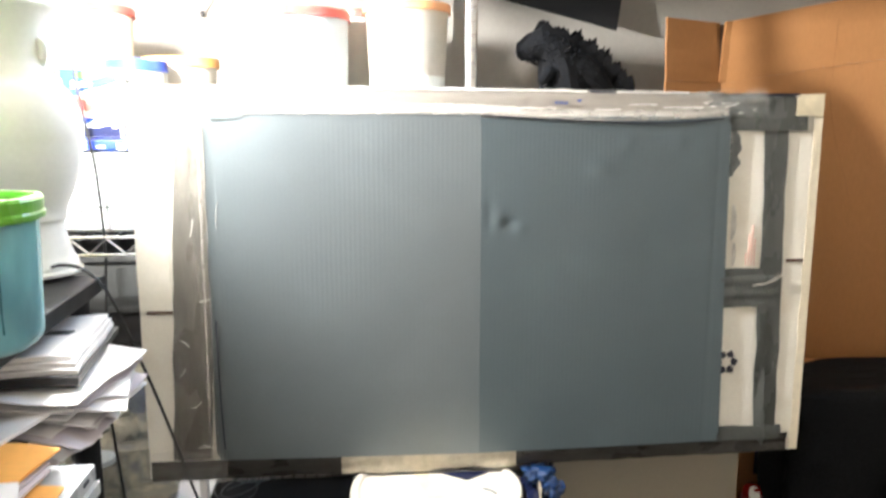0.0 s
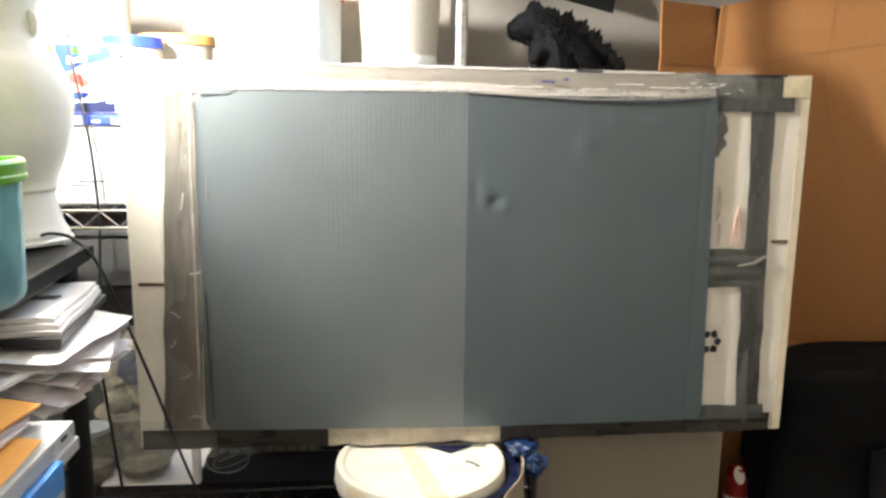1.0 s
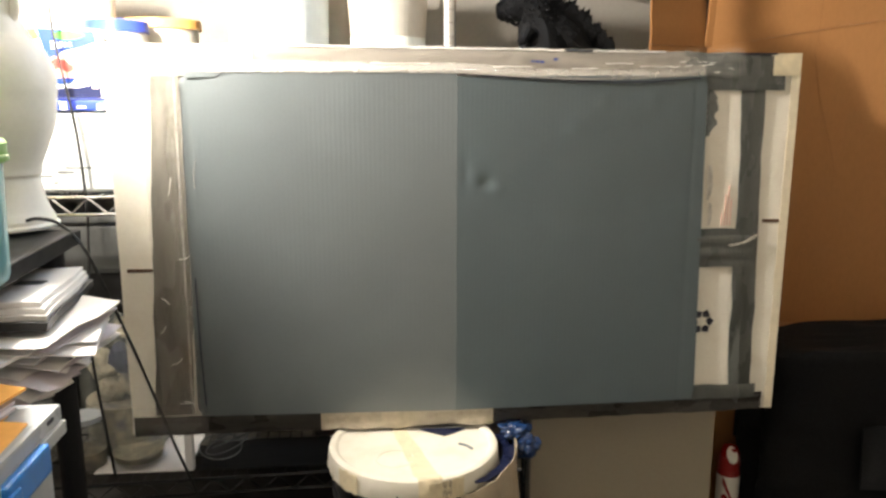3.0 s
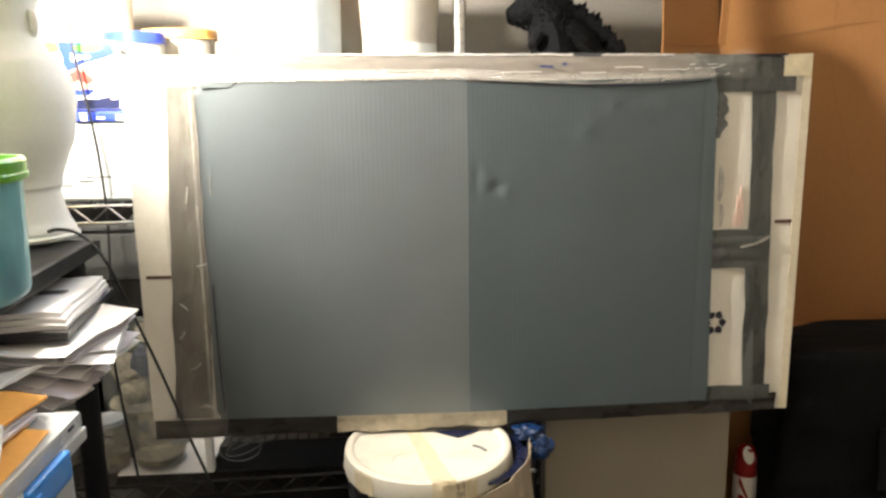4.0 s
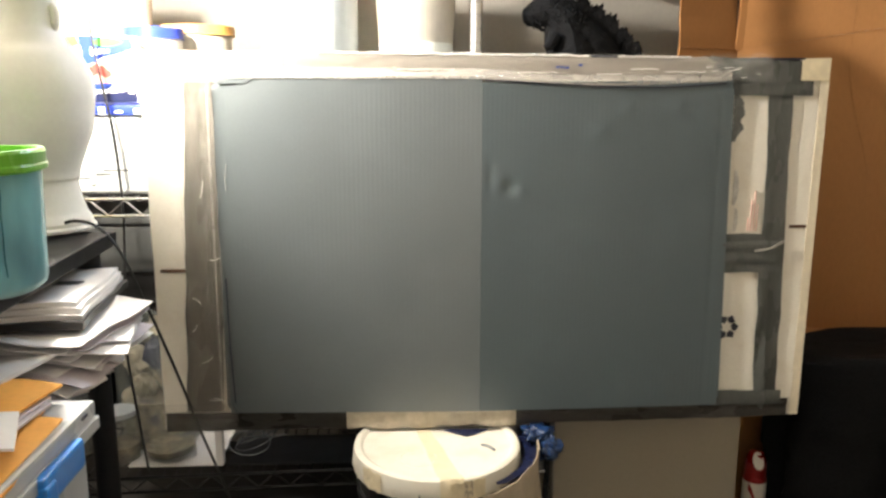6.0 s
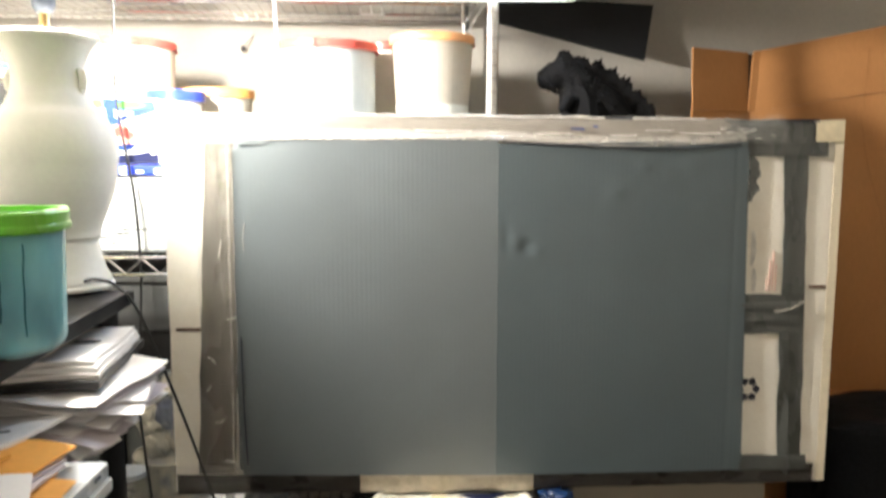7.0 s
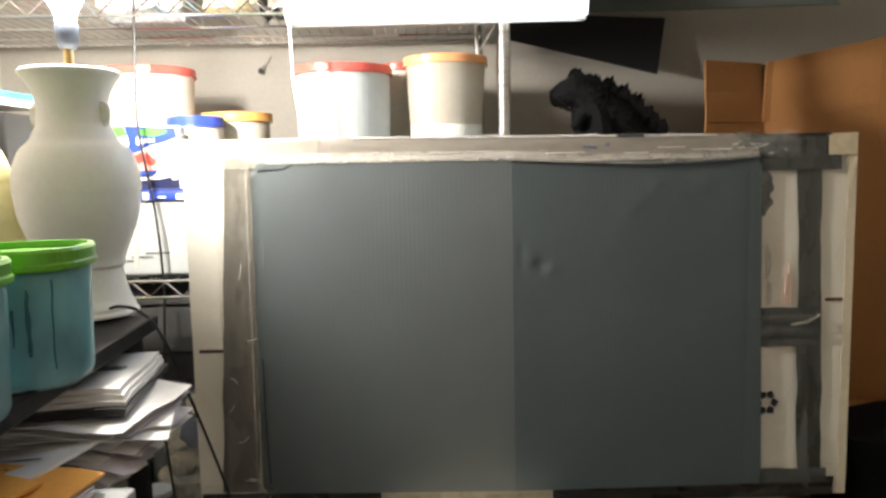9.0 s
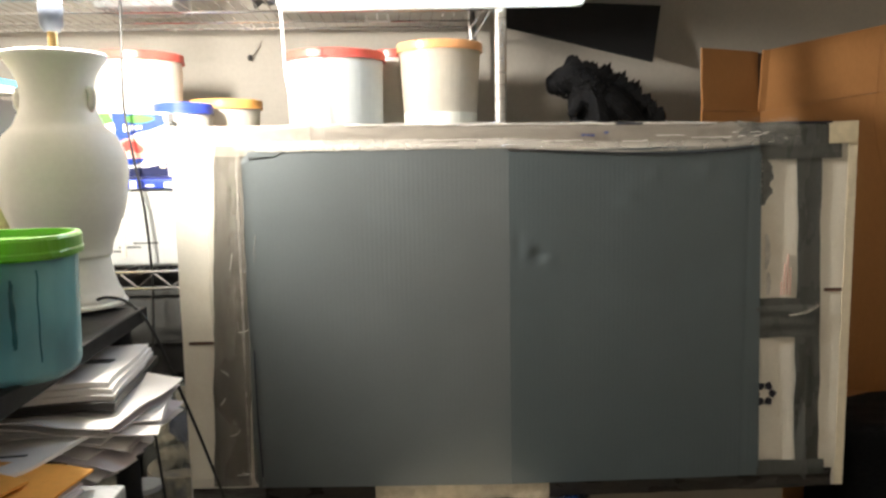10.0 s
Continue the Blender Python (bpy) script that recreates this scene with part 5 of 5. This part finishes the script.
# ---- sheets over the top shelf ----
def white_sheet():
    def low(x):
        return 1.381 + (0 if x < 0.18 else 0.088 * ((x - 0.18) / 0.345) ** 1.5)

    def fn(u, v):
        x = -0.50 + 1.026 * u
        z0 = low(x)
        z = z0 + (1.98 - z0) * v
        bend = max(0, x - 0.1)
        y = 1.56 + 0.36 * v ** 1.1 - 0.12 * bend * (1 - v) + 0.006 * wob(x * 3, z * 3, 1, 4)
        return (x - 0.015 * v * (1 if u > 0.9 else 0), y, z)
    t = part("card_sheet", sheet(fn, 50, 24, 0.004), "boardwhite", smooth=True)
    tagged(t, "large pale beige sheet of card leaning on the top shelf", "board")

    def grey(u, v):
        x = 0.05 + 0.712 * u - 0.055 * u * min(1, v * 2.2) ** 0.7
        z = 1.382 + 0.55 * v
        y = 1.68 + 0.24 * v + 0.012 * math.sin(u * 5) * (1 - v)
        return (x, y, z)
    g = part("grey_board", sheet(grey, 30, 14, 0.004), "boardgrey", smooth=True)
    tagged(g, "large grey green sheet of card behind the white one", "board")
    a, b, c, d = Vector((0.030, 1.955, 1.372)), Vector((0.432, 1.955, 1.272)), Vector((0.470, 2.02, 1.425)), Vector((0.030, 2.03, 1.45))
    k = part("black_board", sheet(lambda u, v: (a.lerp(b, u)).lerp(d.lerp(c, u), v), 6, 6, 0.006), "boardblack")
    tagged(k, "black card board hanging under the sheets", "board")


white_sheet()


# ---- clutter on the top shelf ----
def top_clutter():
    t = thing("cream_jug", "cream ceramic jug with a bulging top on the wire shelf", "jug", (-0.585, 1.56, 1.374))
    jug = lathe(rounded([(0.0, 0.0), (0.046, 0.0), (0.051, 0.006), (0.047, 0.022), (0.046, 0.040), (0.049, 0.062), (0.053, 0.074), (0.066, 0.082), (0.071, 0.100), (0.066, 0.118), (0.070, 0.128), (0.064, 0.146), (0.045, 0.156), (0.0, 0.158)], 4), 64)
    for v in jug.verts:
        if v.co.z > 0.076:
            f = 1 + 0.045 * math.cos(9 * math.atan2(v.co.y, v.co.x))
            v.co.x, v.co.y = v.co.x * f, v.co.y * f
    part("jug_body", jug, "cream", t, smooth=True)
    for k in range(5):
        part("raised_mark", block(-0.024 + 0.011 * k, -0.019 + 0.011 * k, -0.0535, -0.046, 0.050, 0.072, 0.001), "cream", t, "raised unreadable mark")
    part("handle", rod([(0.046, 0, 0.02), (0.080, 0.0, 0.045), (0.072, 0.0, 0.10)], 0.007, 8), "cream", t, smooth=True)
    k = thing("dark_bundle", "dark bundle hanging beside a jug on the top shelf", "bundle", (-0.515, 1.68, 1.374))
    crumple("bundle", k, "darkjunk", (0, 0, 0.135), (0.055, 0.05, 0.135), 4.4, 0.25, 6, sub=3)
    crumple("bundle", k, "darkjunk", (0.03, 0, 0.26), (0.045, 0.05, 0.06), 6.4, 0.25, 6, sub=3)
    for n, (x, y, r, s) in enumerate(((-0.76, 1.53, 0.028, 1.5), (-0.70, 1.55, 0.018, 2.5), (-0.82, 1.56, 0.032, 3.5))):
        w = thing("crumpled_paper", "crumpled white paper on the top shelf", "paper", (x, y, 1.3755), "crumpled papers")
        crumple("wad", w, "paper", (0, 0, r * 0.9), (r * 1.3, r, r * 0.85), s, 0.35, 8, sub=3)
    b = thing("silver_box", "pale grey box on the top shelf", "box", (-0.80, 1.66, 1.375))
    part("box_body", block(-0.09, 0.09, 0, 0.14, 0, 0.15, 0.01), "trayclear", b)
    part("box_lid", block(-0.093, 0.093, -0.003, 0.143, 0.15, 0.165, 0.004), "trayclear", b)
    return t


top_clutter()


# ---- things beyond the lamp ----
def far_left():
    t = thing("wire_rack", "white wire rack with a sky blue tray on it", "shelf", (-1.02, 1.22, 0))
    for x, y in ((-0.20, 0), (0.0, 0), (-0.20, 0.2), (0.0, 0.2)):
        part("upright", rod([(x, y, 0), (x, y, 1.18)], 0.006, 8), "cordwhite", t)
    part("top_deck", block(-0.22, 0.10, -0.01, 0.21, 1.165, 1.178, 0.003), "whitecard", t, "white deck")
    part("blue_tray", block(-0.21, 0.095, -0.005, 0.20, 1.1785, 1.192, 0.004), "skyblue", t, "sky blue tray")
    part("mid_deck", block(-0.22, 0.10, -0.01, 0.21, 0.90, 0.915, 0.003), "whitecard", t, "white deck")
    b = thing("printed_box", "black printed box with a sky blue edge", "box", (-1.0, 1.23, 0.9155))
    part("box_body", block(-0.12, 0.10, 0.02, 0.16, 0.0, 0.235, 0.004), "blackplastic", b)
    part("blue_edge", block(-0.122, -0.112, 0.018, 0.03, 0.12, 0.20), "skyblue", b, "sky blue edge")
    part("lettering", block(-0.105, -0.05, 0.0185, 0.022, 0.175, 0.185), "skyblue", b, "unreadable blue lettering")
    part("lettering", block(-0.10, 0.0, 0.0185, 0.022, 0.15, 0.163), "label", b, "unreadable white lettering")
    y = thing("yellow_bag", "bulging pale yellow plastic bag behind the lamp", "bag", (-0.90, 1.10, 0.915))
    crumple("bag", y, "yellow", (0.0, 0.03, 0.10), (0.075, 0.05, 0.10), 2.2, 0.08, 3, "bulging pale yellow plastic").data.shade_smooth()
    crumple("bag", y, "yellow", (0.05, 0.03, 0.06), (0.06, 0.05, 0.065), 7.2, 0.08, 3, "bulging pale yellow plastic").data.shade_smooth()
    p = thing("book_stack", "small stack of white papers under a yellow bag", "papers", (-0.90, 1.10, 0.813))
    part("stack", block(-0.08, 0.09, -0.03, 0.07, 0.0, 0.095, 0.004), "paper", p)
    part("cover", block(-0.085, 0.095, -0.035, 0.075, 0.0955, 0.1015, 0.002), "whitecard", p)
    return t


far_left()


# ---- cords ----
def cord(name, label, mat, pts, r):
    return tagged(part(name, rod(pts, r, 8, steps=10), mat, smooth=True), label, "cord")


cord("lamp_cord", "black lamp cord running over the shelf corner to the floor", "cord",
     [(-0.652, 1.056, 0.832), (-0.632, 1.056, 0.836), (-0.606, 1.064, 0.826), (-0.574, 1.060, 0.790), (-0.548, 1.08, 0.70), (-0.524, 1.12, 0.58), (-0.502, 1.17, 0.44), (-0.475, 1.22, 0.29), (-0.45, 1.26, 0.10), (-0.44, 1.28, 0.004)], 0.0024)
cord("hanging_cord", "thin dark cord hanging from the top shelf", "cord",
     [(-0.735, 1.44, 1.40), (-0.735, 1.43, 1.30), (-0.738, 1.425, 1.15), (-0.728, 1.425, 1.06), (-0.712, 1.425, 0.95), (-0.707, 1.43, 0.82), (-0.712, 1.43, 0.70), (-0.720, 1.42, 0.55), (-0.712, 1.42, 0.42), (-0.700, 1.435, 0.24)], 0.0028)
cord("tube_cord", "thin white cord hanging from the tube lamp", "cordwhite",
     [(-0.425, 1.40, 1.33), (-0.422, 1.40, 1.26), (-0.420, 1.40, 1.20), (-0.412, 1.40, 1.14), (-0.405, 1.41, 1.06)], 0.0028)
cord("thin_cable", "thin dark wire standing behind the tube lamp", "cord",
     [(-0.060, 1.50, 1.36), (-0.062, 1.50, 1.41), (-0.066, 1.50, 1.455)], 0.0016)


def wall_hook():
    t = thing("wall_hook", "small wire hook with a dark tip on the wall", "hook", (-0.615, 2.078, 1.36))
    part("wire", rod([(0, 0, 0), (-0.004, -0.012, -0.015), (-0.020, -0.020, -0.035), (-0.028, -0.022, -0.040)], 0.0018, 6), "chrome", t)
    crumple("tip", t, "darkjunk", (-0.026, -0.022, -0.046), (0.007, 0.006, 0.009), 1.3, 0.2, 6, "dark tip", 2)
    return t


wall_hook()
